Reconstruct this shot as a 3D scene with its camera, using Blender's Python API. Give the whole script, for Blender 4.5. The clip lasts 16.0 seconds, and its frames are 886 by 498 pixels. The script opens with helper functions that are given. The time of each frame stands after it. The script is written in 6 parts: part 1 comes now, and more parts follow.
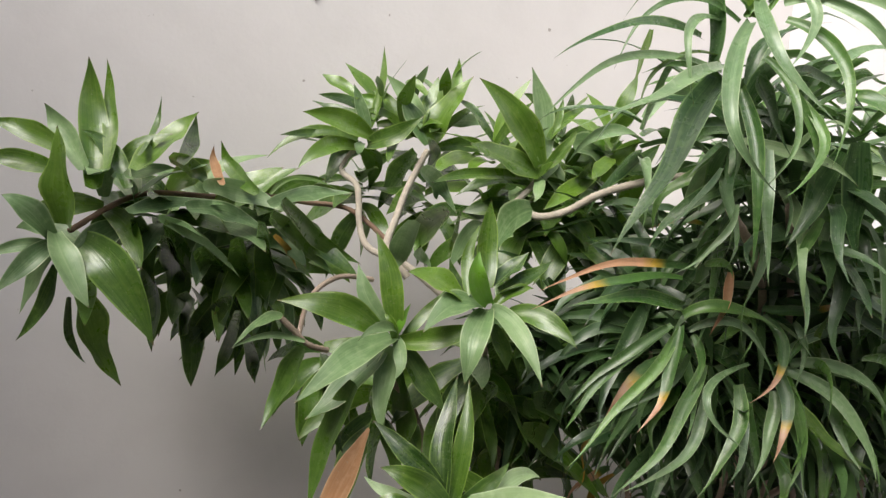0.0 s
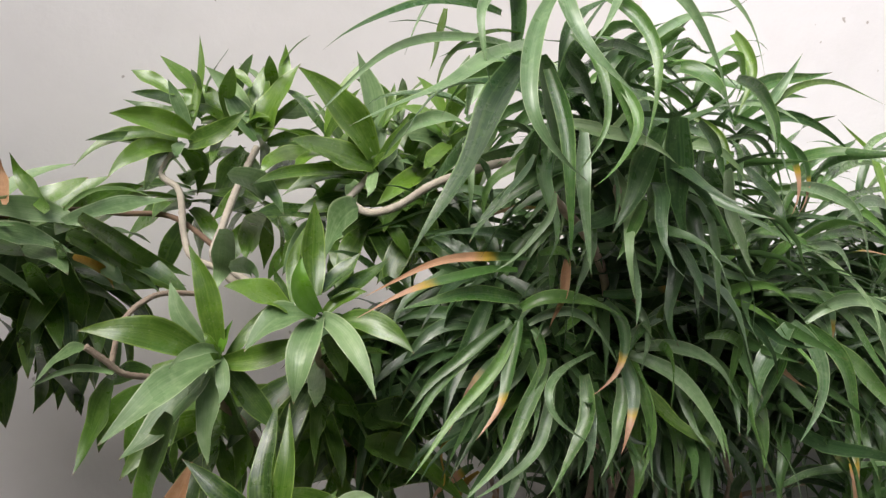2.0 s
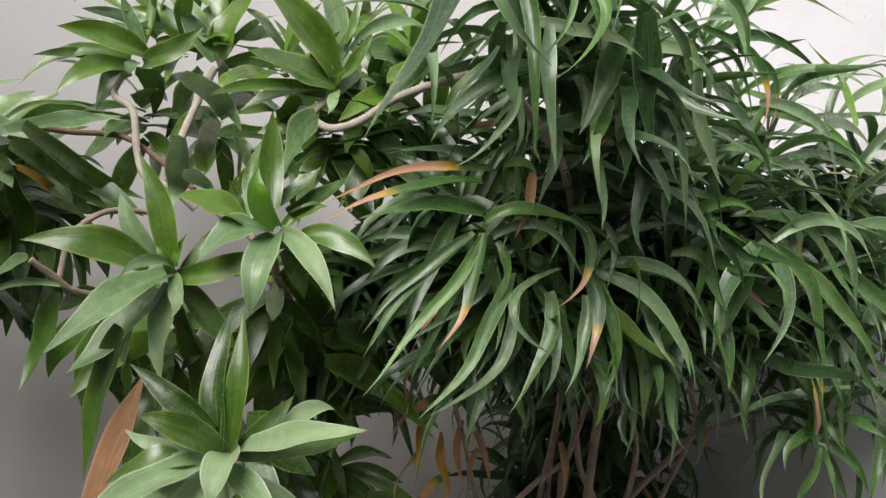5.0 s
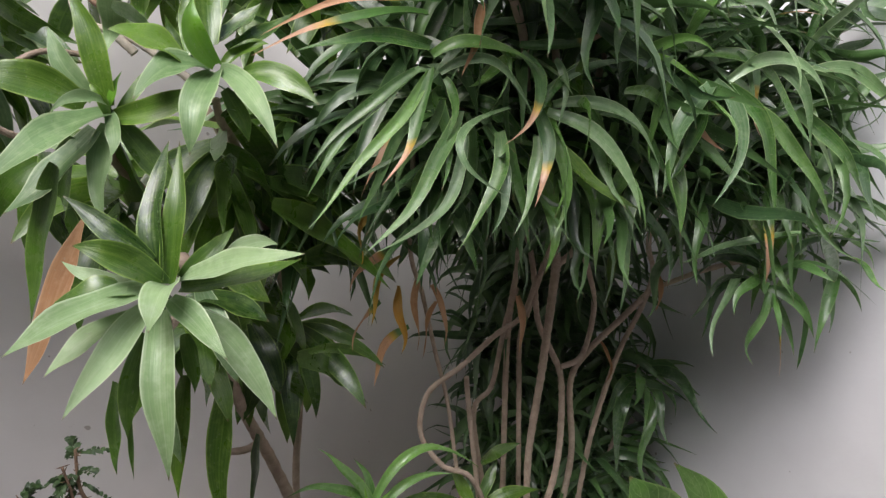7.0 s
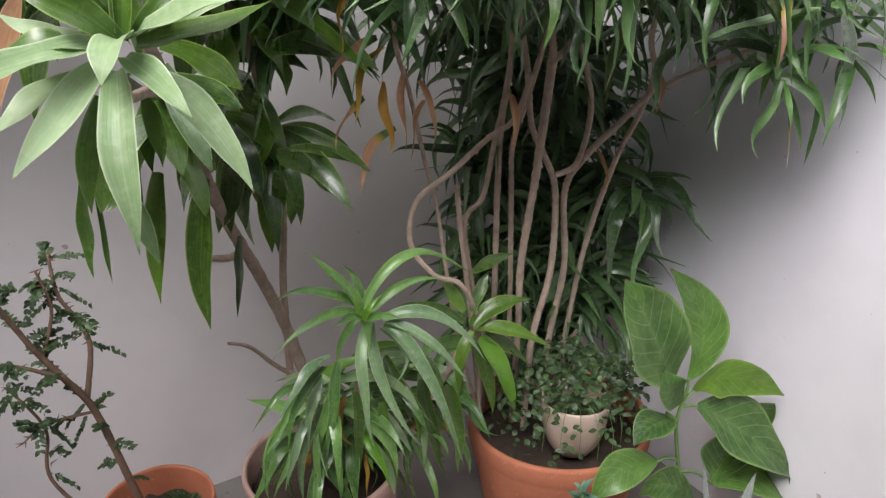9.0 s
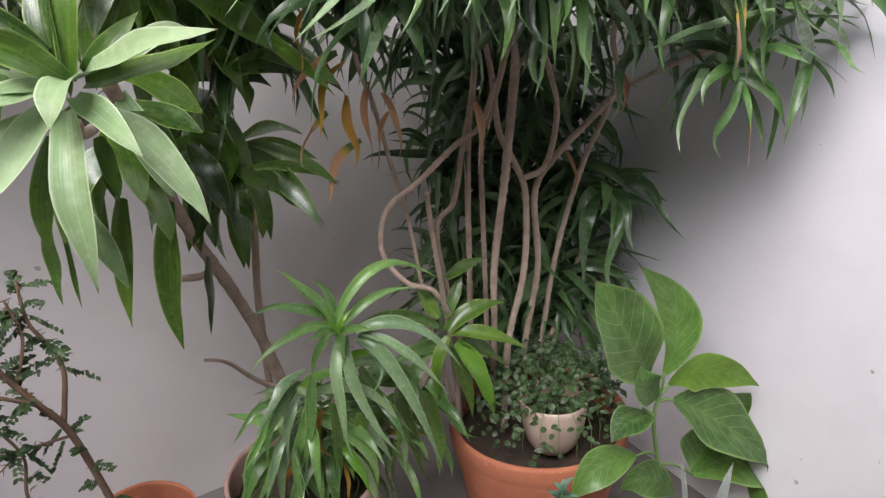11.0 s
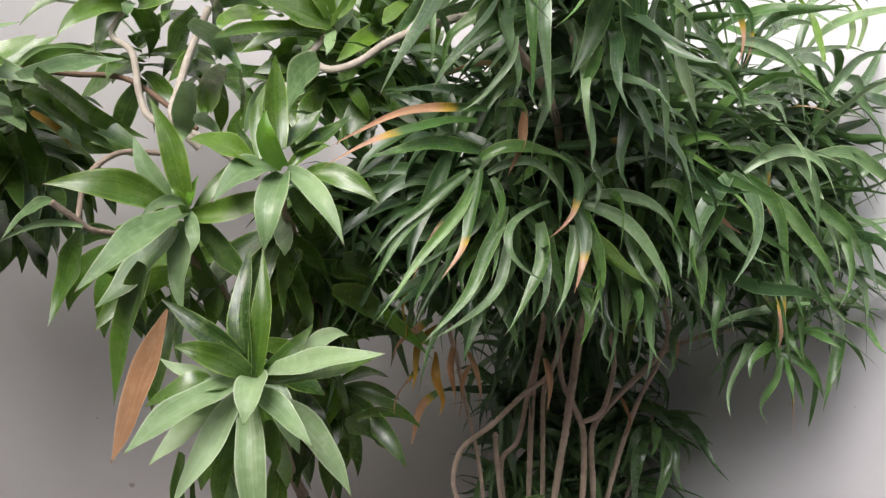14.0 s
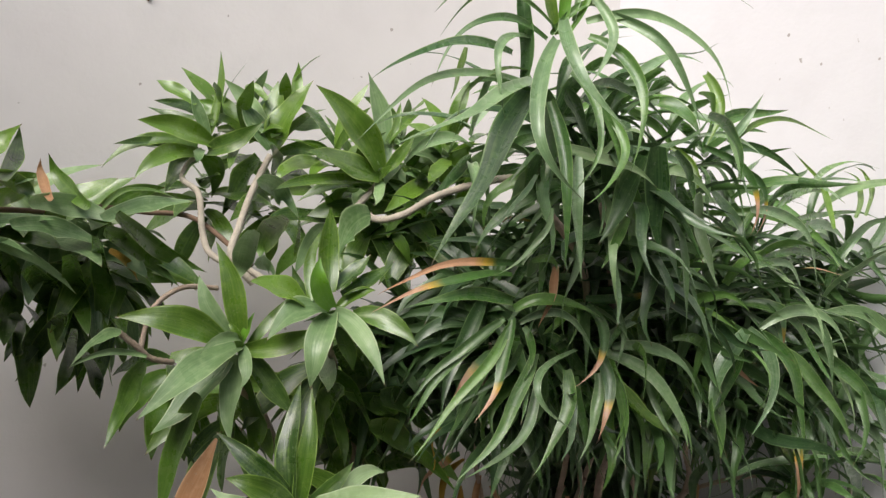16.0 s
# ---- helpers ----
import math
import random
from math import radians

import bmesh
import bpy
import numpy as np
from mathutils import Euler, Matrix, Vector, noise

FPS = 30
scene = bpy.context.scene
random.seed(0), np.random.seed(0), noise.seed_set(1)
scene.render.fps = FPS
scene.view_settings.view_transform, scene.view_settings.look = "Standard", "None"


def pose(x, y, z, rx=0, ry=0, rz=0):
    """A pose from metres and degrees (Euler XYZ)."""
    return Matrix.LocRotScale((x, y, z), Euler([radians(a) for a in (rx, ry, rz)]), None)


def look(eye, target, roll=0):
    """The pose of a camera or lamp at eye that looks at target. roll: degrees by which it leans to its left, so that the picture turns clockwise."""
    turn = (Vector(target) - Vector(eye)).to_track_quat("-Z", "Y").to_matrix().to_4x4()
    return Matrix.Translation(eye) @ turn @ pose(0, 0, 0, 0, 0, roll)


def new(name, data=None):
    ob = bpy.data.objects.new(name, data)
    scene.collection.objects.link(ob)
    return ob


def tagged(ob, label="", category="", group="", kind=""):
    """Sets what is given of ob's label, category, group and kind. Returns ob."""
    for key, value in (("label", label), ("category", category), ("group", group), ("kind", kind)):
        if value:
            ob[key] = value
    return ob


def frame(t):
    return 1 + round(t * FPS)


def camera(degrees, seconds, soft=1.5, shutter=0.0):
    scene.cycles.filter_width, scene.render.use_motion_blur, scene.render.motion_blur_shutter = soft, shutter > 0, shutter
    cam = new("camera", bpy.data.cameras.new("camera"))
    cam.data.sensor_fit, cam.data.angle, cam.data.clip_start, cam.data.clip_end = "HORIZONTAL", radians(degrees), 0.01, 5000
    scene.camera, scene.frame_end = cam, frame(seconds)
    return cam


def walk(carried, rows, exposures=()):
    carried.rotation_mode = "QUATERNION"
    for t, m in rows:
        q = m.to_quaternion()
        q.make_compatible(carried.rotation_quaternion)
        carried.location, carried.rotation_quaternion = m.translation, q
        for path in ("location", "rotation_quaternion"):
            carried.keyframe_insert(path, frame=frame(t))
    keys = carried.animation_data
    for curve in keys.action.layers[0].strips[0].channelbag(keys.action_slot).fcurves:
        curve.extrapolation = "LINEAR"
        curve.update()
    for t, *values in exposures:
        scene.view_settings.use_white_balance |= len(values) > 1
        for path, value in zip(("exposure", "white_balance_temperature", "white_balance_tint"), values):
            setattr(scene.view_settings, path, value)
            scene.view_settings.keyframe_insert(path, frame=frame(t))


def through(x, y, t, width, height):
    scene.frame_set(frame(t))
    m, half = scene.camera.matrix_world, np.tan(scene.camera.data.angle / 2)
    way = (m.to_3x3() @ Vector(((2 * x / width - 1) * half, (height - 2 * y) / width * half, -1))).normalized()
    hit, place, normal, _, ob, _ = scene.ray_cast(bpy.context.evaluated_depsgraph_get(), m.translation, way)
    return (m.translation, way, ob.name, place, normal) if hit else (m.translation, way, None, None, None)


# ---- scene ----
import itertools
cam = camera(58.9, 16.0, soft=1.35)
METRES, EYE, TILT, LEAN, TURN = 1.15, 1.68, -3.0, -4.4, -12.0
ROWS = [
    (0.0, 0.0, 0.0, 0.0, 0.0, 0.0, -0.0),
    (0.5, 0.0367, 0.0458, -0.0096, -0.63, -1.05, 0.71),
    (1.0, 0.0699, 0.0734, -0.0091, -2.74, -1.87, 1.83),
    (1.5, 0.0958, 0.0735, 0.007, -5.14, -2.0, 3.11),
    (2.0, 0.1126, 0.0725, 0.0254, -6.6, -1.86, 4.3),
    (2.5, 0.1326, 0.0588, 0.0525, -7.62, -0.41, 5.17),
    (3.0, 0.1336, 0.0466, 0.0687, -8.07, 1.47, 5.66),
    (3.5, 0.1256, 0.0588, 0.0534, -8.23, 1.81, 6.06),
    (4.0, 0.1038, 0.0722, 0.0206, -8.39, 0.6, 5.8),
    (4.5, 0.1082, 0.0914, -0.0258, -8.54, -1.62, 4.22),
    (7.0, 0.156, 0.0957, -0.1277, -10.05, -11.23, 4.3),
    (7.5, 0.156, 0.0971, -0.169, -10.22, -15.06, 4.42),
    (8.0, 0.1466, 0.113, -0.1995, -10.33, -18.09, 4.37),
    (8.5, 0.143, 0.1393, -0.2332, -10.67, -21.0, 4.3),
    (11.0, 0.1838, 0.1399, -0.2009, -12.87, -22.78, 6.63),
    (11.5, 0.1626, 0.1417, -0.1813, -13.0, -21.78, 6.51),
    (12.0, 0.1395, 0.1287, -0.1453, -13.16, -21.3, 6.42),
    (12.5, 0.1201, 0.0995, -0.0988, -12.93, -17.96, 6.04),
    (13.0, 0.1075, 0.0645, -0.0774, -11.95, -15.63, 5.72),
    (13.5, 0.0995, 0.043, -0.0548, -11.65, -12.95, 5.62),
    (14.0, 0.0758, 0.0336, -0.0289, -10.93, -9.56, 4.71),
    (14.5, 0.0566, 0.017, -0.0081, -9.85, -6.36, 2.91),
    (15.0, 0.0642, 0.0089, 0.0016, -9.64, -4.9, 2.27),
    (15.5, 0.0563, -0.012, 0.0146, -9.76, -3.58, 2.29),
    (16.0, 0.0419, -0.0391, 0.0273, -9.33, -1.37, 2.38),
]
walk(cam, [(t, pose(0, 0, EYE, TILT, LEAN, TURN) @ pose(METRES * x, METRES * y, METRES * z, 90 + pitch, roll, yaw)) for t, x, y, z, yaw, pitch, roll in ROWS],
     exposures=[(0.0, -0.15, 6800, 10), (1.5, -0.15, 6650, 10), (3.0, -0.36, 6720, 11), (4.0, -0.30, 6650, 11), (4.5, -0.28, 6600, 11), (7.0, 0.02, 6450, 12), (8.5, 0.37, 6330, 15), (11.0, 0.42, 6330, 17),
                (12.0, 0.38, 6400, 15), (12.5, 0.40, 6440, 15), (13.5, 0.15, 6480, 13), (14.5, -0.02, 6600, 13), (16.0, -0.26, 6750, 10)])

# ---------------------------------------------------------------- light
world = bpy.data.worlds.new("overcast_sky")
scene.world = world
world.use_nodes = True
wn = world.node_tree.nodes
sky = wn.new("ShaderNodeTexSky")
sky.sky_type = "NISHITA"
sky.sun_disc = False
sky.sun_elevation = radians(52)
sky.sun_rotation = radians(250)
sky.dust_density = 4.0
world.node_tree.links.new(sky.outputs[0], wn["Background"].inputs[0])
wn["Background"].inputs[1].default_value = 0.15
sun = new("sun", bpy.data.lights.new("sun", "SUN"))
sun.data.energy = 4.7
sun.data.angle = radians(38)
sun.data.color = (1.0, 0.985, 0.975)
sun.matrix_world = look((-1.6, -1.35, 4.9), (0.9, 1.3, 1.0))


# ---------------------------------------------------------------- materials
def nodes_of(name):
    m = bpy.data.materials.new(name)
    m.use_nodes = True
    return m, m.node_tree, m.node_tree.nodes["Principled BSDF"]


def add(tree, kind, **values):
    n = tree.nodes.new(kind)
    for key, value in values.items():
        if key in n.inputs:
            n.inputs[key].default_value = value
    return n


def mixed(tree, fac, a, b, blend="MIX"):
    n = tree.nodes.new("ShaderNodeMix")
    n.data_type = "RGBA"
    n.blend_type = blend
    for socket, value in ((n.inputs[0], fac), (n.inputs[6], a), (n.inputs[7], b)):
        if isinstance(value, bpy.types.NodeSocket):
            tree.links.new(value, socket)
        elif isinstance(value, (int, float)):
            socket.default_value = value
        else:
            socket.default_value = (*value[:3], 1)
    return n.outputs[2]


def mapped(tree, value, lo, hi, a=0.0, b=1.0):
    n = tree.nodes.new("ShaderNodeMapRange")
    tree.links.new(value, n.inputs[0])
    for i, v in enumerate((lo, hi, a, b)):
        n.inputs[i + 1].default_value = v
    return n.outputs[0]


def maths(tree, op, a, b=0.0):
    n = tree.nodes.new("ShaderNodeMath")
    n.operation = op
    for socket, value in ((n.inputs[0], a), (n.inputs[1], b)):
        if isinstance(value, bpy.types.NodeSocket):
            tree.links.new(value, socket)
        else:
            socket.default_value = value
    return n.outputs[0]


def noise_of(tree, scale, detail=4.0, rough=0.55, vector=None):
    n = add(tree, "ShaderNodeTexNoise", Scale=scale, Detail=detail, Roughness=rough)
    if vector is None:
        c = tree.nodes.new("ShaderNodeTexCoord")
        vector = c.outputs["Object"]
    tree.links.new(vector, n.inputs["Vector"])
    return n.outputs[0]


def bump(tree, bsdf, height, strength=0.2, distance=0.002):
    n = add(tree, "ShaderNodeBump", Strength=strength, Distance=distance)
    tree.links.new(height, n.inputs["Height"])
    tree.links.new(n.outputs[0], bsdf.inputs["Normal"])


def leaf_material(name, deep, fresh, vein, rough=0.36, tip=None, tip_from=0.8, through=0.14, per_island=False, ribs=18.0, netted=False):
    """Strap leaf: u runs across the blade, v from its base to its tip."""
    m, tree, bsdf = nodes_of(name)
    uv = tree.nodes.new("ShaderNodeUVMap")
    sep = tree.nodes.new("ShaderNodeSeparateXYZ")
    tree.links.new(uv.outputs[0], sep.inputs[0])
    u, v = sep.outputs[0], sep.outputs[1]
    if per_island:
        rnd = tree.nodes.new("ShaderNodeNewGeometry").outputs["Random Per Island"]
    else:
        rnd = tree.nodes.new("ShaderNodeObjectInfo").outputs["Random"]
    comb = tree.nodes.new("ShaderNodeCombineXYZ")
    tree.links.new(maths(tree, "MULTIPLY", u, ribs), comb.inputs[0])
    tree.links.new(maths(tree, "MULTIPLY", v, 1.6), comb.inputs[1])
    tree.links.new(maths(tree, "MULTIPLY", rnd, 40.0), comb.inputs[2])
    streak = noise_of(tree, 1.0, 3, 0.6, comb.outputs[0])
    blotch = noise_of(tree, 22.0, 4, 0.6)
    specks = noise_of(tree, 260.0, 2, 0.5)
    tone = mixed(tree, rnd, deep, fresh)
    tone = mixed(tree, mapped(tree, streak, 0.42, 0.80, 0.0, 0.45), tone, vein)
    tone = mixed(tree, mapped(tree, blotch, 0.35, 0.72, 0.0, 0.45), tone, [c * 0.55 for c in deep])
    mottle = noise_of(tree, 75.0, 3, 0.6)
    tone = mixed(tree, mapped(tree, mottle, 0.50, 0.72, 0.0, 0.26), tone, vein)
    across = maths(tree, "ABSOLUTE", maths(tree, "SUBTRACT", u, 0.5))
    tone = mixed(tree, mapped(tree, across, 0.44, 0.48, 0.0, 0.85), tone, vein)
    tone = mixed(tree, mapped(tree, across, 0.035, 0.012, 0.0, 0.16), tone, vein)
    tone = mixed(tree, mapped(tree, specks, 0.66, 0.74, 0.0, 0.4), tone, (0.34, 0.36, 0.27))
    withered = maths(tree, "ADD", v, maths(tree, "MULTIPLY", streak, 0.05))
    tone = mixed(tree, mapped(tree, withered, 0.985, 1.01, 0.0, 0.85), tone, (0.13, 0.075, 0.035))
    if netted:
        ladder = maths(tree, "FRACT", maths(tree, "MULTIPLY", maths(tree, "SUBTRACT", v, maths(tree, "MULTIPLY", across, 0.55)), 8.0))
        tone = mixed(tree, mapped(tree, maths(tree, "ABSOLUTE", maths(tree, "SUBTRACT", ladder, 0.5)), 0.07, 0.02, 0.0, 0.55), tone, vein)
    if tip:
        edge = maths(tree, "ADD", v, maths(tree, "MULTIPLY", blotch, 0.12))
        tone = mixed(tree, mapped(tree, edge, tip_from, tip_from + 0.08), tone, (0.55, 0.36, 0.03))
        tone = mixed(tree, mapped(tree, edge, tip_from + 0.07, tip_from + 0.15), tone, tip)
        tone = mixed(tree, mapped(tree, maths(tree, "MULTIPLY", mapped(tree, edge, tip_from + 0.1, tip_from + 0.2), streak), 0.42, 0.6, 0.0, 0.6), tone, [c * 0.55 for c in tip])
    tree.links.new(tone, bsdf.inputs["Base Color"])
    tree.links.new(mapped(tree, blotch, 0.3, 0.7, rough - 0.13, rough + 0.12), bsdf.inputs["Roughness"])
    bsdf.inputs["Specular IOR Level"].default_value = 0.6
    bsdf.inputs["Coat Weight"].default_value = 0.55 if rough < 0.4 else 0.0
    bsdf.inputs["Coat Roughness"].default_value = 0.27
    bump(tree, bsdf, streak, 0.5, 0.0014)
    glow = tree.nodes.new("ShaderNodeBsdfTranslucent")
    tree.links.new(mixed(tree, 0.5, tone, fresh), glow.inputs[0])
    mix = tree.nodes.new("ShaderNodeMixShader")
    mix.inputs[0].default_value = through
    tree.links.new(bsdf.outputs[0], mix.inputs[1])
    tree.links.new(glow.outputs[0], mix.inputs[2])
    tree.links.new(mix.outputs[0], tree.nodes["Material Output"].inputs[0])
    return m


def rough_material(name, a, b, c, scale, rough=0.8, relief=0.4, distance=0.002, spots=(0.62, 0.7)):
    m, tree, bsdf = nodes_of(name)
    big = noise_of(tree, scale, 5, 0.6)
    fine = noise_of(tree, scale * 9, 4, 0.65)
    tone = mixed(tree, mapped(tree, big, 0.3, 0.7), a, b)
    tone = mixed(tree, mapped(tree, fine, *spots, 0.0, 0.7), tone, c)
    tree.links.new(tone, bsdf.inputs["Base Color"])
    tree.links.new(mapped(tree, fine, 0.3, 0.7, rough - 0.1, min(1.0, rough + 0.1)), bsdf.inputs["Roughness"])
    bump(tree, bsdf, fine, relief, distance)
    return m


def plaster_material(name, base, stain):
    m, tree, bsdf = nodes_of(name)
    cloud = noise_of(tree, 1.3, 5, 0.6)
    grain = noise_of(tree, 90.0, 5, 0.65)
    trowel = noise_of(tree, 9.0, 4, 0.55)
    speck = noise_of(tree, 38.0, 2, 0.4)
    tone = mixed(tree, mapped(tree, cloud, 0.35, 0.75, 0.0, 0.55), base, stain)
    tone = mixed(tree, mapped(tree, trowel, 0.45, 0.75, 0.0, 0.25), tone, [c * 0.9 for c in stain])
    tone = mixed(tree, mapped(tree, speck, 0.765, 0.79, 0.0, 0.6), tone, (0.22, 0.17, 0.13))
    tree.links.new(tone, bsdf.inputs["Base Color"])
    bsdf.inputs["Roughness"].default_value = 0.62
    high = maths(tree, "ADD", maths(tree, "MULTIPLY", grain, 0.35), trowel)
    bump(tree, bsdf, high, 0.35, 0.004)
    return m


PLASTER = plaster_material("painted_plaster", (0.78, 0.748, 0.732), (0.70, 0.668, 0.648))
CONCRETE = rough_material("floor_concrete", (0.16, 0.15, 0.14), (0.24, 0.22, 0.20), (0.08, 0.075, 0.07), 4.0, 0.85)
SIDE_PLASTER = plaster_material("cool_white_plaster", (0.775, 0.768, 0.80), (0.71, 0.70, 0.72))
# Kept dark so the two added walls bounce little light.
DULL = plaster_material("low_bounce_grey", (0.30, 0.285, 0.27), (0.24, 0.23, 0.215))
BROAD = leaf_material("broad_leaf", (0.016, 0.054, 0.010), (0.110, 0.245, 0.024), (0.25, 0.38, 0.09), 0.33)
YOUNG = leaf_material("young_leaf", (0.10, 0.28, 0.018), (0.18, 0.41, 0.035), (0.24, 0.42, 0.08), through=0.22)
FRESH = leaf_material("fresh_leaf", (0.052, 0.132, 0.010), (0.145, 0.290, 0.024), (0.29, 0.42, 0.09), 0.34)
# Whitened leaf colour with the bright overhead light and gloss painted in.
SKYLIT = leaf_material("skylit_pale_leaf", (0.22, 0.37, 0.14), (0.44, 0.61, 0.31), (0.62, 0.73, 0.48), 0.42)
# Sky sheen on upturned leaves is put into this pale leaf colour.
PALE = leaf_material("sheen_pale_leaf", (0.10, 0.21, 0.065), (0.27, 0.42, 0.18), (0.46, 0.57, 0.32), 0.40)
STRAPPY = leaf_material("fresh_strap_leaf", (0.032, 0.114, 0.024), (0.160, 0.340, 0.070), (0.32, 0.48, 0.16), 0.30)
# Strap leaf lightened to carry the sky's sheen in its own colour.
SHEEN = leaf_material("sheen_strap_leaf", (0.098, 0.210, 0.086), (0.255, 0.420, 0.175), (0.48, 0.60, 0.35), 0.30)
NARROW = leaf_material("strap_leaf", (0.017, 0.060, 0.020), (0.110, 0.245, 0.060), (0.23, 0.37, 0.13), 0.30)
BURNT = leaf_material("burnt_tip_leaf", (0.036, 0.115, 0.024), (0.080, 0.205, 0.034), (0.17, 0.30, 0.09), 0.38, (0.62, 0.36, 0.22), 0.62)
SCORCHED = leaf_material("scorched_leaf", (0.040, 0.115, 0.024), (0.080, 0.205, 0.034), (0.17, 0.30, 0.09), 0.42, (0.66, 0.36, 0.20), 0.24)
DRY = leaf_material("dry_leaf", (0.40, 0.19, 0.08), (0.60, 0.34, 0.18), (0.66, 0.45, 0.27), 0.6, through=0.2)
YELLOWED = leaf_material("yellowed_leaf", (0.42, 0.20, 0.02), (0.55, 0.33, 0.04), (0.50, 0.38, 0.10), 0.5, through=0.2)
MASS = leaf_material("strap_leaf_mass", (0.018, 0.058, 0.020), (0.105, 0.220, 0.060), (0.16, 0.26, 0.10), 0.36, per_island=True)
OVATE_NEW = leaf_material("young_ovate_leaf", (0.090, 0.210, 0.014), (0.150, 0.310, 0.022), (0.24, 0.38, 0.08), 0.5, netted=True, through=0.25, ribs=5.0)
OVATE = leaf_material("ovate_leaf", (0.020, 0.075, 0.012), (0.095, 0.225, 0.024), (0.20, 0.32, 0.09), 0.5, netted=True, through=0.2, ribs=5.0)
TINY = leaf_material("creeper_leaf", (0.014, 0.042, 0.011), (0.055, 0.118, 0.030), (0.14, 0.21, 0.08), 0.5, per_island=True, ribs=4.0)
RINGED = rough_material("pale_ringed_bark", (0.46, 0.40, 0.32), (0.60, 0.54, 0.45), (0.24, 0.19, 0.14), 60.0, 0.85, 0.8)
BARK = rough_material("pale_bark", (0.40, 0.295, 0.22), (0.62, 0.49, 0.385), (0.17, 0.115, 0.085), 46.0, 0.8, 1.0, 0.004)
BROWN = rough_material("brown_bark", (0.17, 0.10, 0.065), (0.26, 0.17, 0.11), (0.09, 0.055, 0.04), 35.0, 0.8, 0.6)
GREENSTEM = rough_material("green_stem", (0.10, 0.20, 0.05), (0.16, 0.26, 0.08), (0.20, 0.18, 0.09), 40.0, 0.5, 0.3)
TERRACOTTA = rough_material("terracotta", (0.40, 0.130, 0.062), (0.50, 0.185, 0.095), (0.56, 0.30, 0.21), 9.0, 0.75, 0.4)
RUSTY = rough_material("stained_clay", (0.30, 0.19, 0.15), (0.42, 0.28, 0.23), (0.14, 0.09, 0.07), 16.0, 0.85, 0.5)
CREAM = rough_material("weathered_clay", (0.52, 0.40, 0.31), (0.62, 0.50, 0.40), (0.34, 0.25, 0.18), 14.0, 0.8, 0.4)
SOIL = rough_material("soil", (0.045, 0.030, 0.020), (0.08, 0.055, 0.038), (0.13, 0.095, 0.065), 30.0, 0.95, 1.0, 0.006)
NEST = rough_material("dry_mud", (0.20, 0.125, 0.06), (0.28, 0.18, 0.09), (0.09, 0.05, 0.03), 120.0, 0.9, 0.8)


# ---------------------------------------------------------------- builders
def mesh_object(name, verts, faces, material, parent=None, label="", uvs=None, smooth=True, at=(0, 0, 0)):
    if uvs is not None:
        verts = [against_walls(Vector(v) + Vector(at)) - Vector(at) for v in verts]
    me = bpy.data.meshes.new(name)
    me.from_pydata([tuple(v) for v in verts], [], faces)
    if uvs is not None:
        layer = me.uv_layers.new(name="UVMap")
        index = np.empty(len(me.loops), dtype=np.int32)
        me.loops.foreach_get("vertex_index", index)
        layer.data.foreach_set("uv", np.asarray(uvs, dtype=np.float32)[index].ravel())
    if smooth:
        me.polygons.foreach_set("use_smooth", [True] * len(me.polygons))
    me.materials.append(material)
    me.update()
    ob = new(name, me)
    ob.location = at
    if parent:
        ob.parent = parent
        ob.location = Vector(at) - place_of(parent)
    if label:
        tagged(ob, label)
    return ob


def against_walls(p):
    """Leaves that reach a wall lie against it."""
    q = WALLS_INVERSE @ p
    if q.x < -0.004 and q.y < -0.004:
        return p
    return WALLS @ Vector((min(q.x, -0.004), min(q.y, -0.004), q.z))


def place_of(ob):
    spot = Vector(ob.location)
    while ob.parent:
        ob = ob.parent
        spot += ob.location
    return spot


def thing(name, at, label, category, group="", kind=""):
    ob = new(name)
    ob.location = at
    ob.empty_display_size = 0.05
    return tagged(ob, label, category, group, kind)


def box(name, lo, hi, material, parent=None, turn=None):
    (a, b, c), (d, e, g) = lo, hi
    v = [(x, y, z) for z in (c, g) for x, y in ((a, b), (d, b), (d, e), (a, e))]
    if turn:
        v = [turn @ Vector(p) for p in v]
    q = [(3, 2, 1, 0), (4, 5, 6, 7), (0, 1, 5, 4), (1, 2, 6, 5), (2, 3, 7, 6), (3, 0, 4, 7)]
    return mesh_object(name, v, q, material, parent, smooth=False)


ACROSS = (-1.0, -0.55, 0.0, 0.55, 1.0)


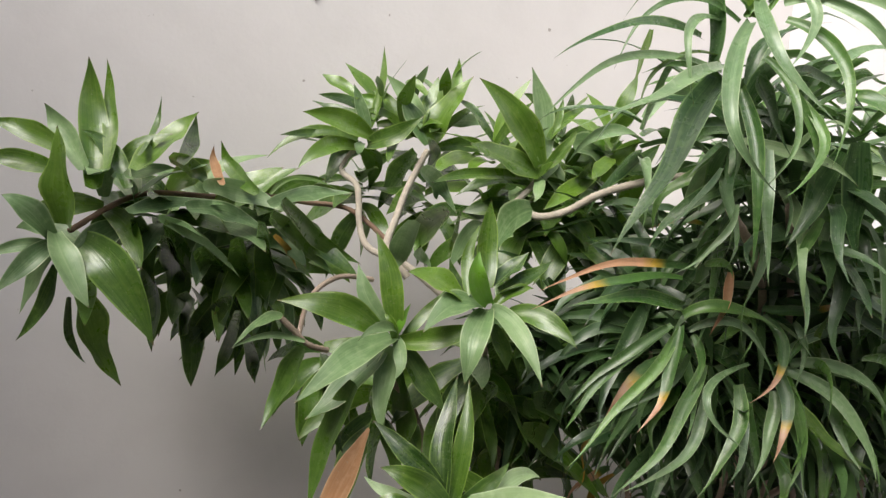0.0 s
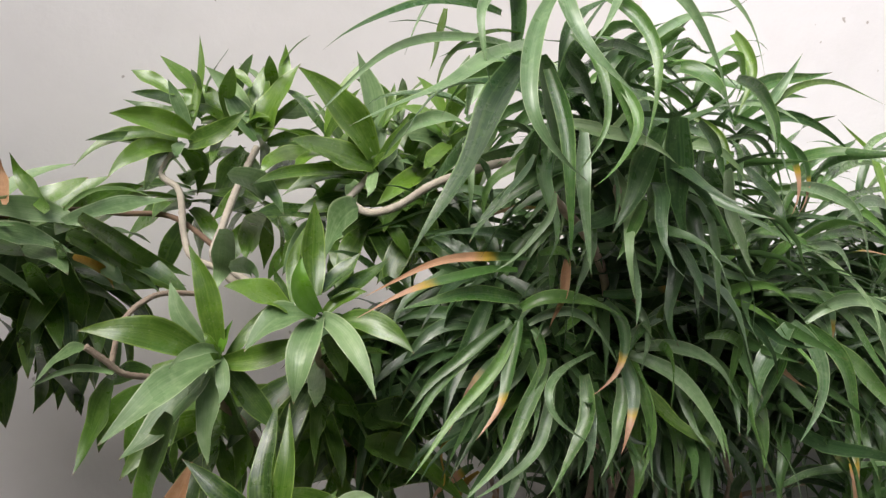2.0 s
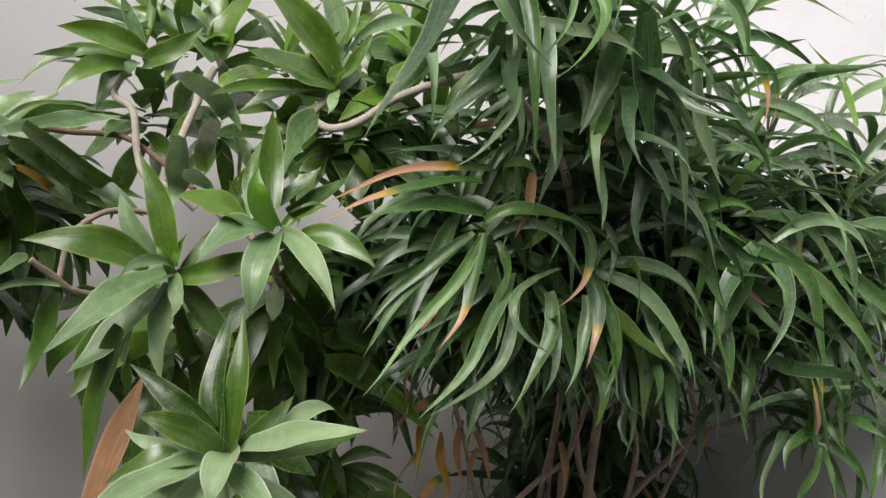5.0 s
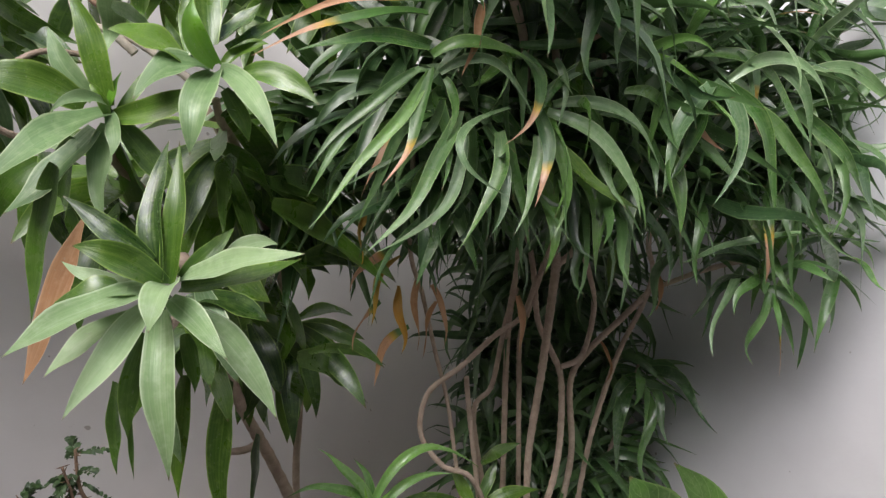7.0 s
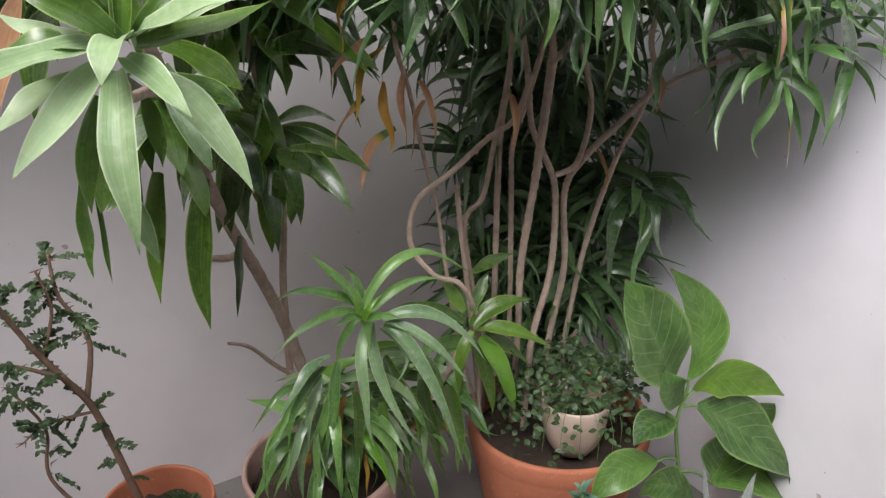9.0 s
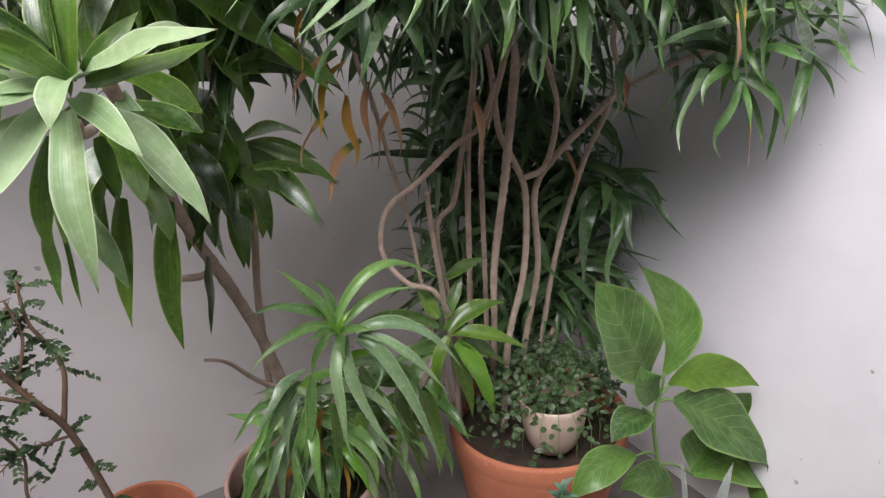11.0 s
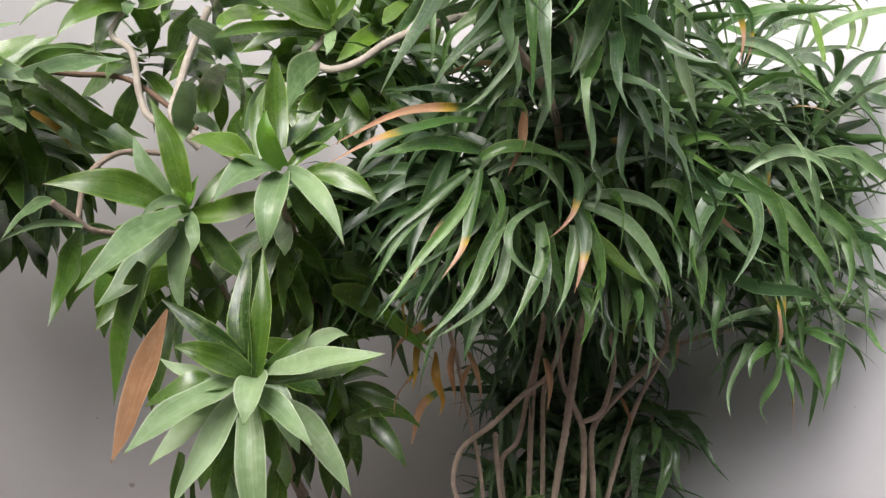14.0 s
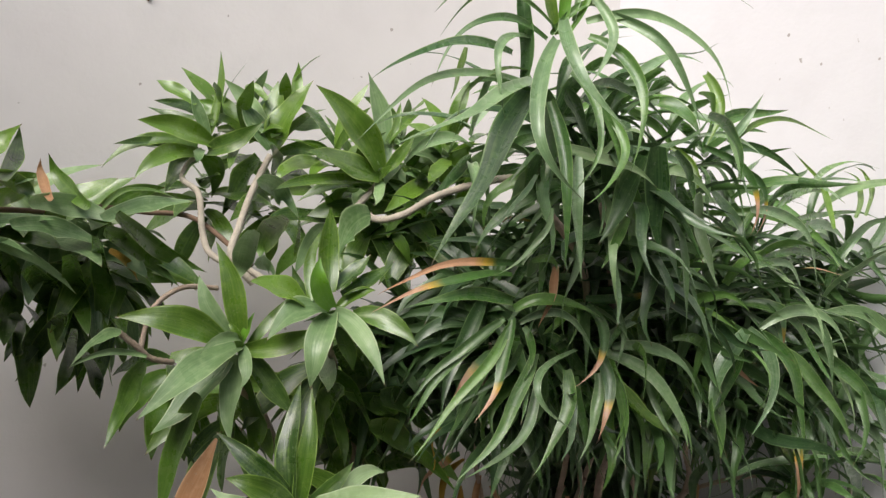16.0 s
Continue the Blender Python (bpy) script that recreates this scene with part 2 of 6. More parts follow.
def blade(az, el, length, width, arch, rng, fold=0.22, belly=0.45, steps=11, wave=0.14, base_width=0.42, twist=0.35, taper=1.75, hook=0.02, facing=(-0.1, -0.62, 0.75), sway=0.75):
    """A leaf from its base at the origin: direction of the tip, length, greatest width, and how far it arches over its chord.
    Leaves turn their upper side to the open, lit side of the corner."""
    a, e = radians(az), radians(el)
    chord = Vector((math.cos(e) * math.cos(a), math.cos(e) * math.sin(a), math.sin(e)))
    up = Vector((0, 0, 1)) - chord * chord.z
    if up.length < 0.02:
        up = Vector((-math.cos(a), -math.sin(a), 0)) * (1 if el > 0 else -1)
    up.normalize()
    side = chord.cross(up).normalized()
    drift = rng.uniform(-0.08, 0.08) * length
    ctrl = chord * length * (0.5 - min(arch, 0.4) * 0.35) + up * arch * length * 2 + side * drift
    tip = chord * length
    light = (Vector(facing) + Vector((rng.uniform(-sway, sway), rng.uniform(-sway, sway), rng.uniform(-sway, sway)))).normalized()
    if abs(light.dot(chord)) > 0.85:
        light = (light + up).normalized()
    bend_a, bend_b = rng.uniform(-hook, hook) * length, rng.uniform(-hook, hook) * length
    fold *= rng.uniform(0.4, 1.5)
    roll, phase = rng.uniform(-twist, twist), rng.uniform(0, 6.28)
    verts, uvs, faces = [], [], []
    for i in range(steps + 1):
        s = i / steps
        wag, slope = math.sin(6.283 * s) * s, 6.283 * math.cos(6.283 * s) * s + math.sin(6.283 * s)
        p = ctrl * (2 * s * (1 - s)) + tip * (s * s) + (side * bend_a + up * bend_b) * wag
        tangent = (ctrl * (2 - 4 * s) + tip * (2 * s) + (side * bend_a + up * bend_b) * slope).normalized()
        turn = Matrix.Rotation(roll * s, 3, tangent)
        across = turn @ tangent.cross(light).normalized()
        normal = across.cross(tangent)
        if s < belly:
            k = s / belly
            w = base_width + (1 - base_width) * math.sin(k * math.pi / 2)
        else:
            k = (s - belly) / (1 - belly)
            w = max(0.0, 1 - k ** taper)
        w = max(w, 0.012) * width * 0.5
        for u in ACROSS:
            lift = fold * abs(u) ** 1.2 * w * 2 * (1 - 0.6 * s) + wave * w * math.sin(phase + s * 9 + u * 2.2) * abs(u)
            verts.append(p + across * u * w + normal * lift)
            uvs.append((0.5 + 0.5 * u, s))
    n = len(ACROSS)
    for i in range(steps):
        for j in range(n - 1):
            q = i * n + j
            faces.append((q, q + 1, q + n + 1, q + n))
    return verts, uvs, faces


def smooth_path(points, per=7):
    pts = [Vector(p) for p in points]
    out = []
    for i in range(len(pts) - 1):
        p0, p1, p2, p3 = pts[max(i - 1, 0)], pts[i], pts[i + 1], pts[min(i + 2, len(pts) - 1)]
        for k in range(per):
            s = k / per
            out.append(0.5 * ((2 * p1) + (p2 - p0) * s + (2 * p0 - 5 * p1 + 4 * p2 - p3) * s * s + (3 * p1 - p0 - 3 * p2 + p3) * s ** 3))
    out.append(pts[-1])
    return out


def tube(name, points, r0, r1, material, parent=None, label="", rings=0.0, per=8, sides=9, rng=random):
    """A tapering, slightly knotted stem along a path, with leaf-scar rings where rings > 0."""
    path = smooth_path(points, per)
    n, verts, faces = len(path), [], []
    side = Vector((0.3, -0.9, 0.2))
    base = path[0].copy()
    for i, p in enumerate(path):
        tangent = (path[min(i + 1, n - 1)] - path[max(i - 1, 0)]).normalized()
        side = (side - tangent * side.dot(tangent)).normalized()
        other = tangent.cross(side)
        r = r0 + (r1 - r0) * i / (n - 1)
        r *= 1 + (rings if i % 2 else -rings) + rng.uniform(-0.05, 0.05)
        for k in range(sides):
            a = 6.28318 * k / sides
            verts.append(p - base + (side * math.cos(a) + other * math.sin(a)) * r * (1 + rng.uniform(-0.05, 0.05)))
    for i in range(n - 1):
        for k in range(sides):
            faces.append((i * sides + k, i * sides + (k + 1) % sides, (i + 1) * sides + (k + 1) % sides, (i + 1) * sides + k))
    faces.append(tuple(range(sides))[::-1])
    faces.append(tuple((n - 1) * sides + k for k in range(sides)))
    return mesh_object(name, verts, faces, material, parent, label, at=base)


def lathe(name, profile, material, parent=None, label="", sides=56, wobble=0.004, at=(0, 0, 0), rng=random):
    """A turned vessel: profile of (radius, height), from the foot up the outside and down the inside."""
    verts, faces = [], []
    ph = rng.uniform(0, 6)
    for i, (r, z) in enumerate(profile):
        for k in range(sides):
            a = 6.28318 * k / sides
            q = r * (1 + wobble * math.sin(2 * a + ph) + wobble * 0.6 * math.sin(5 * a + ph * 2))
            verts.append((q * math.cos(a), q * math.sin(a), z + wobble * 0.25 * math.sin(3 * a + ph)))
    for i in range(len(profile) - 1):
        for k in range(sides):
            faces.append((i * sides + k, i * sides + (k + 1) % sides, (i + 1) * sides + (k + 1) % sides, (i + 1) * sides + k))
    faces.append(tuple(range(sides))[::-1])
    ob = mesh_object(name, verts, faces, material, parent, label, at=at)
    return ob


def soil_disc(name, radius, at, parent=None, seed=1):
    rng = random.Random(seed)
    verts, faces, sides = [(0, 0, 0.012)], [], 36
    for j in range(1, 9):
        for k in range(sides):
            a = 6.28318 * k / sides
            verts.append((radius * j / 8 * math.cos(a), radius * j / 8 * math.sin(a), rng.uniform(-0.008, 0.01)))
    for k in range(sides):
        faces.append((0, 1 + k, 1 + (k + 1) % sides))
    for j in range(7):
        for k in range(sides):
            p, q = 1 + j * sides + k, 1 + j * sides + (k + 1) % sides
            faces.append((p, p + sides, q + sides, q))
    return mesh_object(name, verts, faces, SOIL, parent, "dark moist potting soil", at=at)


def leaf(parent, base, az, el, length, width, arch, material, rng, name="leaf", label="", **shape):
    v, t, q = blade(az, el, length, width, arch, rng, **shape)
    return mesh_object(name, v, q, material, parent, label, t, at=base)


def long_leaf(az, el, length, width, arch, lean, fore, face, rng, belly=0.42, base_width=0.5, taper=1.6, fold=0.26, wave=0.16, curl=0.35, steps=13, sway=0.02):
    """A leaf from its base at the origin: the tip's direction, how far the midrib rises (arch) and swings aside (lean), and where its upper side looks."""
    a, e = radians(az), radians(el)
    chord = Vector((math.cos(e) * math.cos(a), math.cos(e) * math.sin(a), math.sin(e)))
    up = (Vector((0, 0, 1)) - chord * chord.z).normalized()
    side = chord.cross(up)
    ctrl = (chord * fore + up * 2 * arch + side * 2 * lean) * length
    tip = chord * length
    fa, fe = radians(face[0]), radians(face[1])
    normal = Vector((math.cos(fe) * math.cos(fa), math.cos(fe) * math.sin(fa), math.sin(fe)))
    fold *= rng.uniform(0.6, 1.4)
    phase, spin = rng.uniform(0, 6.28), rng.uniform(-curl, curl)
    verts, uvs, faces = [], [], []
    for i in range(steps + 1):
        s = i / steps
        wag = math.sin(phase * 3 + s * 8.5) * s * (1.15 - s) * sway * length
        p = ctrl * (2 * s * (1 - s)) + tip * (s * s) + (side * wag + up * wag * 0.6)
        tangent = (ctrl * (2 - 4 * s) + tip * (2 * s)).normalized()
        flat = normal - tangent * normal.dot(tangent)
        if flat.length > 0.05:
            normal = (flat.normalized() + normal * 0.15).normalized()
        flat = (normal - tangent * normal.dot(tangent)).normalized()
        flat = Matrix.Rotation(spin * (s - 0.4), 3, tangent) @ flat
        across = tangent.cross(flat)
        if s < belly:
            w = base_width + (1 - base_width) * math.sin(s / belly * math.pi / 2)
        else:
            k = (s - belly) / (1 - belly)
            w = (1 - k ** taper) * (1 - 0.3 * k ** 5)
        w = max(w, 0.015) * width * 0.5
        for u in ACROSS:
            lift = fold * abs(u) ** 1.2 * w * 2 * (1 - 0.6 * s) + wave * w * math.sin(phase + s * 11 + u * 2.2) * abs(u)
            verts.append(p + across * u * w + flat * lift)
            uvs.append((0.5 + 0.5 * u, s))
    n = len(ACROSS)
    for i in range(steps):
        for j in range(n - 1):
            q = i * n + j
            faces.append((q, q + 1, q + n + 1, q + n))
    return verts, uvs, faces


COUNT = itertools.count(1000)
SAY = {"dry_leaf": "withered tan dry leaf", "yellowed_leaf": "yellowed orange leaf", "burnt_tip_leaf": "green leaf with a burnt pale tip", "scorched_leaf": "green leaf withered to a tan tip"}


def lance(parent, base, az, el, length, width, arch, lean, fore, face, material):
    """A broad pointed leaf."""
    v, t, q = long_leaf(az, el, length, width, arch, lean, fore, face, random.Random(next(COUNT)))
    return mesh_object("leaf", v, q, material, parent, SAY.get(material.name, ""), t, at=base)


def strap(parent, base, az, el, length, width, arch, lean, fore, face, material):
    """A long narrow leaf with a drawn-out tip."""
    v, t, q = long_leaf(az, el, length, width, arch, lean, fore, face, random.Random(next(COUNT)), 0.32, 0.6, 1.3, 0.34, 0.12, 1.1, 19, 0.04)
    return mesh_object("leaf", v, q, material, parent, SAY.get(material.name, ""), t, at=base)


def oval(parent, base, az, el, length, width, arch, lean, fore, face, material):
    """A large ovate leaf with a short drawn-out tip."""
    v, t, q = long_leaf(az, el, length, width, arch, lean, fore, face, random.Random(next(COUNT)), 0.45, 0.12, 1.75, 0.14, 0.12, 0.2, 18)
    return mesh_object("leaf", v, q, material, parent, "", t, at=base)


def whorl(parent, centre, leaves, material, seed, sink=0.05, odd=None, loose=0.006, heart=0, **shape):
    """The named leaves of one shoot: (azimuth, elevation, length, width, arch) each; the low ones sit further down the stem."""
    rng = random.Random(seed)
    odd = odd or {}
    for i, (az, el, length, width, arch) in enumerate(leaves):
        a, e = radians(az), radians(el)
        tip = Vector(centre) + Vector((math.cos(e) * math.cos(a), math.cos(e) * math.sin(a), math.sin(e))) * length
        base = Vector(centre) - Vector((0, 0, sink * (1 - math.sin(e)) * 0.5))
        base += Vector((math.cos(a), math.sin(a), 0)) * loose + Vector((rng.uniform(-1, 1), rng.uniform(-1, 1), rng.uniform(-1, 1))) * loose
        d = tip - base
        leaf(parent, base, math.degrees(math.atan2(d.y, d.x)), math.degrees(math.asin(d.z / d.length)), d.length, width, arch, odd.get(i, material), rng, **shape)
    for i in range(heart):
        leaf(parent, Vector(centre) - Vector((0, 0, 0.012)), i * 137.5 + seed, rng.uniform(48, 85), rng.uniform(0.045, 0.075), rng.uniform(0.014, 0.02), 0.04, YOUNG, rng, label="young folded heart leaf", **shape)


def spray(parent, centre, count, length, width, material, seed, el=(-60, 60), arch=(0.12, 0.35), sink=0.12, face=None, spread=360, odd=(), **shape):
    """Leaves all round one shoot, the upper ones steeper, the lower ones hanging."""
    rng = random.Random(seed)
    for i in range(count):
        k = (i + 0.5) / count
        az = (i * 137.5 + rng.uniform(-20, 20)) % 360
        if face is not None:
            az = face + (az / 360 - 0.5) * spread
        tilt = el[1] + (el[0] - el[1]) * k + rng.uniform(-12, 12)
        base = Vector(centre) - Vector((0, 0, sink * k))
        mat = material
        for m, share in odd:
            if rng.random() < share:
                mat = m
        leaf(parent, base, az, tilt, length * rng.uniform(0.7, 1.12), width * rng.uniform(0.75, 1.15), rng.uniform(*arch), mat, rng, **shape)


# ---------------------------------------------------------------- structure
CORNER = Vector((1.40, 2.02, 0.0))
WALLS = Matrix.Translation(CORNER) @ Matrix.Rotation(radians(8), 4, "Z")
WALLS_INVERSE = WALLS.inverted()
TOP = 3.6
tagged(box("floor", (-3.4, -3.4, -0.12), (0.2, 0.2, 0.0), CONCRETE, turn=WALLS), "worn grey concrete courtyard floor", "floor", kind="structure")
tagged(box("wall_back", (-3.4, 0.0, 0.0), (0.0, 0.15, TOP), PLASTER, turn=WALLS), "off-white painted plaster wall with faint stains", "wall", kind="structure")
tagged(box("wall_side", (0.0, -3.4, 0.0), (0.15, 0.15, TOP), SIDE_PLASTER, turn=WALLS), "cool white painted plaster wall meeting in the corner", "wall", kind="structure")
# Two walls added out of view to block low light and limit bounce.
tagged(box("wall_front", (-3.4, -3.35, 0.0), (0.15, -3.2, TOP), DULL, turn=WALLS), "added unseen grey wall behind the viewer that cuts low light", "wall", kind="structure")
tagged(box("wall_far", (-3.55, -3.55, 0.0), (-3.4, 0.15, TOP), DULL, turn=WALLS), "added unseen grey wall on the left that cuts low light", "wall", kind="structure")

# ---------------------------------------------------------------- broad-leaved dracaena
BLADE = dict(fold=0.14, taper=2.05, base_width=0.40, belly=0.48, wave=0.2)
broad = thing("broad_leaf_dracaena", (0.54, 1.50, 0.30), "tall branching dracaena with broad glossy green leaves", "plant")
tube("trunk", [(0.54, 1.5, 0.30), (0.53, 1.5, 0.426), (0.483, 1.5, 0.634), (0.432, 1.48, 0.781), (0.388, 1.42, 0.894), (0.352, 1.36, 1.002), (0.317, 1.3, 1.138), (0.277, 1.2, 1.268)], 0.0125, 0.010, BARK, broad, "pale brown bare trunk", 0.05)
tube("trunk", [(0.485, 1.55, 0.30), (0.492, 1.55, 0.523), (0.494, 1.55, 0.711), (0.501, 1.52, 0.914), (0.467, 1.46, 1.128), (0.407, 1.4, 1.328), (0.337, 1.36, 1.468)], 0.008, 0.007, BARK, broad, "slender pale trunk", 0.04)
def branch(points, r0, r1, material=BARK, rings=0.05, label="", plant=None):
    return tube("branch", points, r0 * 0.86, r1 * 0.86, material, plant or broad, label, rings * 0.55, per=18)
b_g = branch([(0.31, 1.3, 1.17), (0.27, 1.16, 1.2), (0.245, 1.04, 1.22), (0.242, 0.99, 1.245)], 0.009, 0.007)
b_c = branch([(0.30, 1.30, 1.20), (0.25, 1.28, 1.33), (0.2, 1.24, 1.40), (0.193, 1.215, 1.435)], 0.009, 0.006)
b_b = branch([(0.40, 1.40, 1.36), (0.37, 1.30, 1.42), (0.34, 1.2, 1.46), (0.333, 1.185, 1.49)], 0.009, 0.006)
b_a = branch([(0.33, 1.36, 1.50), (0.24, 1.39, 1.57), (0.172, 1.42, 1.596), (0.155, 1.46, 1.635), (0.149, 1.5, 1.708), (0.12, 1.53, 1.739), (0.15, 1.54, 1.79)], 0.0075, 0.0065, rings=0.1, material=RINGED, label="pale ringed branch")
b_aa = branch([(0.24, 1.39, 1.55), (0.201, 1.4, 1.6), (0.218, 1.44, 1.651), (0.247, 1.5, 1.716), (0.285, 1.53, 1.79)], 0.0085, 0.0075, rings=0.1, material=RINGED, label="pale ringed branch")
b_d = branch([(0.72, 1.10, 1.75), (0.627, 1.14, 1.758), (0.565, 1.17, 1.743), (0.512, 1.2, 1.721), (0.468, 1.23, 1.689), (0.428, 1.255, 1.678), (0.397, 1.27, 1.695), (0.385, 1.29, 1.69), (0.41, 1.32, 1.70), (0.454, 1.35, 1.74)], 0.008, 0.0065, rings=0.16, material=RINGED, label="pale ringed bent branch")
b_p = branch([(0.24, 1.42, 1.58), (0.145, 1.5, 1.66), (0.053, 1.49, 1.671), (-0.034, 1.47, 1.678), (-0.107, 1.45, 1.669), (-0.225, 1.40, 1.663), (-0.31, 1.31, 1.60)], 0.0058, 0.0055, BROWN, 0.05)
b_s = branch([(0.174, 1.36, 1.546), (0.112, 1.33, 1.55), (0.066, 1.3, 1.518), (0.05, 1.28, 1.46)], 0.0052, 0.005, rings=0.12)
b_l = branch([(0.494, 1.52, 0.946), (0.47, 1.47, 1.12), (0.438, 1.42, 1.29)], 0.008, 0.007)
tube("twig", [(0.10, 1.30, 1.43), (0.066, 1.28, 1.442), (0.041, 1.27, 1.466), (0.017, 1.26, 1.489)], 0.005, 0.005, BARK, broad, "pale cut branch stub", 0.1)
tube("twig", [(0.413, 1.46, 0.834), (0.375, 1.42, 0.842), (0.331, 1.38, 0.867)], 0.008, 0.006, BARK, broad, "cut side shoot")
tube("twig", [(0.522, 1.5, 0.498), (0.46, 1.5, 0.547), (0.403, 1.47, 0.625), (0.361, 1.45, 0.654)], 0.006, 0.003, BARK, broad, "dead bare twig")
whorl(b_l, (0.438, 1.420, 1.290), [
    (-29, -28, 0.252, 0.047, 0.105), (-60, 15, 0.16, 0.047, 0.14), (39, 50, 0.083, 0.035, 0.07), (164, 41, 0.098, 0.042, 0.07),
    (5, -26, 0.143, 0.042, 0.105), (-127, -57, 0.194, 0.042, 0.175), (-72, -44, 0.177, 0.047, 0.21), (9, -38, 0.195, 0.037, 0.14),
    (-173, -50, 0.121, 0.042, 0.21), (75, 45, 0.165, 0.031, 0.07),
], BROAD, 76, heart=4, **BLADE)
whorl(b_l, (0.492, 1.500, 1.085), [
    (-62, -39, 0.248, 0.042, 0.105), (-34, -32, 0.211, 0.031, 0.105), (7, -33, 0.174, 0.027, 0.105), (-105, -57, 0.265, 0.037, 0.175),
    (-122, -33, 0.182, 0.042, 0.21), (-78, -67, 0.218, 0.031, 0.21), (17, -20, 0.143, 0.031, 0.14),
], BROAD, 77, heart=0, **BLADE)
for n, (spot, count, el) in enumerate([((0.20, 1.27, 1.40), 9, (-70, -5)), ((0.345, 1.24, 1.47), 9, (-75, -5)), ((0.17, 1.55, 1.76), 9, (-60, 30)), ((0.30, 1.55, 1.76), 9, (-60, 30)),
        ((0.47, 1.38, 1.74), 10, (-60, 30)), ((0.28, 1.18, 1.22), 3, (-75, -15)), ((0.30, 1.20, 1.27), 2, (-80, -30)), ((-0.04, 1.50, 1.62), 7, (-85, -35)), ((0.43, 1.44, 1.20), 8, (-80, -20)),
        ((0.38, 1.36, 1.40), 9, (-80, 0)), ((0.40, 1.38, 1.12), 7, (-85, -40)), ((0.47, 1.47, 1.06), 6, (-80, -30)), ((-0.18, 1.46, 1.66), 3, (-30, 40)), ((-0.05, 1.50, 1.64), 9, (-70, 20)), ((0.02, 1.52, 1.60), 8, (-80, -10)), ((-0.30, 1.36, 1.62), 1, (-20, 45)), ((0.10, 1.36, 1.44), 7, (-80, -20)), ((0.53, 1.36, 1.76), 8, (-50, 40)), ((0.54, 1.33, 1.73), 10, (-60, 60)), ((0.62, 1.30, 1.71), 10, (-60, 60)), ((0.56, 1.46, 1.72), 8, (-50, 60)), ((0.48, 1.36, 1.50), 9, (-75, 20)), ((0.50, 1.38, 1.40), 9, (-80, 0)), ((0.40, 1.42, 1.72), 8, (-60, 50)), ((-0.10, 1.47, 1.66), 3, (-45, 40)), ((-0.02, 1.48, 1.67), 6, (-40, 30))]):
    spray(broad, (spot[0], spot[1] + 0.05, spot[2] - 0.02), count + (2 if spot[0] < 0.05 else 4), 0.185 if spot[0] < 0.05 else 0.16, 0.042, BROAD, 300 + n, el, (0.04, 0.16), 0.08, odd=((FRESH, 0.2), (PALE, 0.16 if spot[0] < 0.05 else 0.03)), **BLADE)

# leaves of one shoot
# The whitened colour stands for strong sky light on the upturned leaves.
lance(b_g, (0.222, 0.970, 1.268), -132, -30, 0.155, 0.033, 0.03, 0.00, 0.47, (-73, 42), SKYLIT)
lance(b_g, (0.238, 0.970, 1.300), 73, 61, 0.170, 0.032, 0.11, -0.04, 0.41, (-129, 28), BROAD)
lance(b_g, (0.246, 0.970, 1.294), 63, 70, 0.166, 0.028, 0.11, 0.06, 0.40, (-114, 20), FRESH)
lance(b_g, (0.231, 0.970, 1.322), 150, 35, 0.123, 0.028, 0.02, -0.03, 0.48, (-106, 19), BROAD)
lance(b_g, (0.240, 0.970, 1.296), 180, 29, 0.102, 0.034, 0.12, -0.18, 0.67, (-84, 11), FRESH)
lance(b_g, (0.211, 0.970, 1.298), 152, 15, 0.088, 0.018, -0.07, -0.03, 0.57, (-107, 36), SKYLIT)
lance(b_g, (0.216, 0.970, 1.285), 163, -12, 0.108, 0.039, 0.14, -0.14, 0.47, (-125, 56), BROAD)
lance(b_g, (0.224, 0.970, 1.288), -144, -8, 0.172, 0.041, 0.03, 0.02, 0.54, (-75, 68), SKYLIT)
lance(b_g, (0.208, 0.970, 1.260), -163, -26, 0.111, 0.030, 0.08, -0.03, 0.54, (-114, 54), SKYLIT)
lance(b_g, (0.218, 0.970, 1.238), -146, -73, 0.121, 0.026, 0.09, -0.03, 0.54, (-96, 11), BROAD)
lance(b_g, (0.236, 0.970, 1.263), -96, -65, 0.188, 0.038, 0.17, 0.01, 0.46, (-105, 25), SKYLIT)
lance(b_g, (0.246, 0.970, 1.276), -61, -25, 0.114, 0.032, 0.08, 0.04, 0.48, (-99, 59), SKYLIT)
lance(b_g, (0.269, 0.970, 1.256), -36, -50, 0.158, 0.041, 0.07, -0.02, 0.44, (-70, 35), SKYLIT)
lance(b_g, (0.258, 0.970, 1.295), -48, 17, 0.183, 0.034, 0.03, 0.06, 0.61, (-157, 47), SKYLIT)
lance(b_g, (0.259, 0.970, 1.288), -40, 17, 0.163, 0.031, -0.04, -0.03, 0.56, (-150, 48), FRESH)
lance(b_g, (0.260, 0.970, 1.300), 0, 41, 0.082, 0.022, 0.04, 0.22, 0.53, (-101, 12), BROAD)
lance(b_g, (0.304, 0.970, 1.307), 22, 11, 0.081, 0.023, 0.16, -0.06, 0.59, (-74, 29), SKYLIT)
lance(b_g, (0.249, 0.970, 1.292), -113, -22, 0.082, 0.042, 0.25, -0.04, 0.65, (-127, 67), SKYLIT)
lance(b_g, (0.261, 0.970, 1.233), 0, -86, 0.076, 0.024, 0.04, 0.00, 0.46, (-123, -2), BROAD)

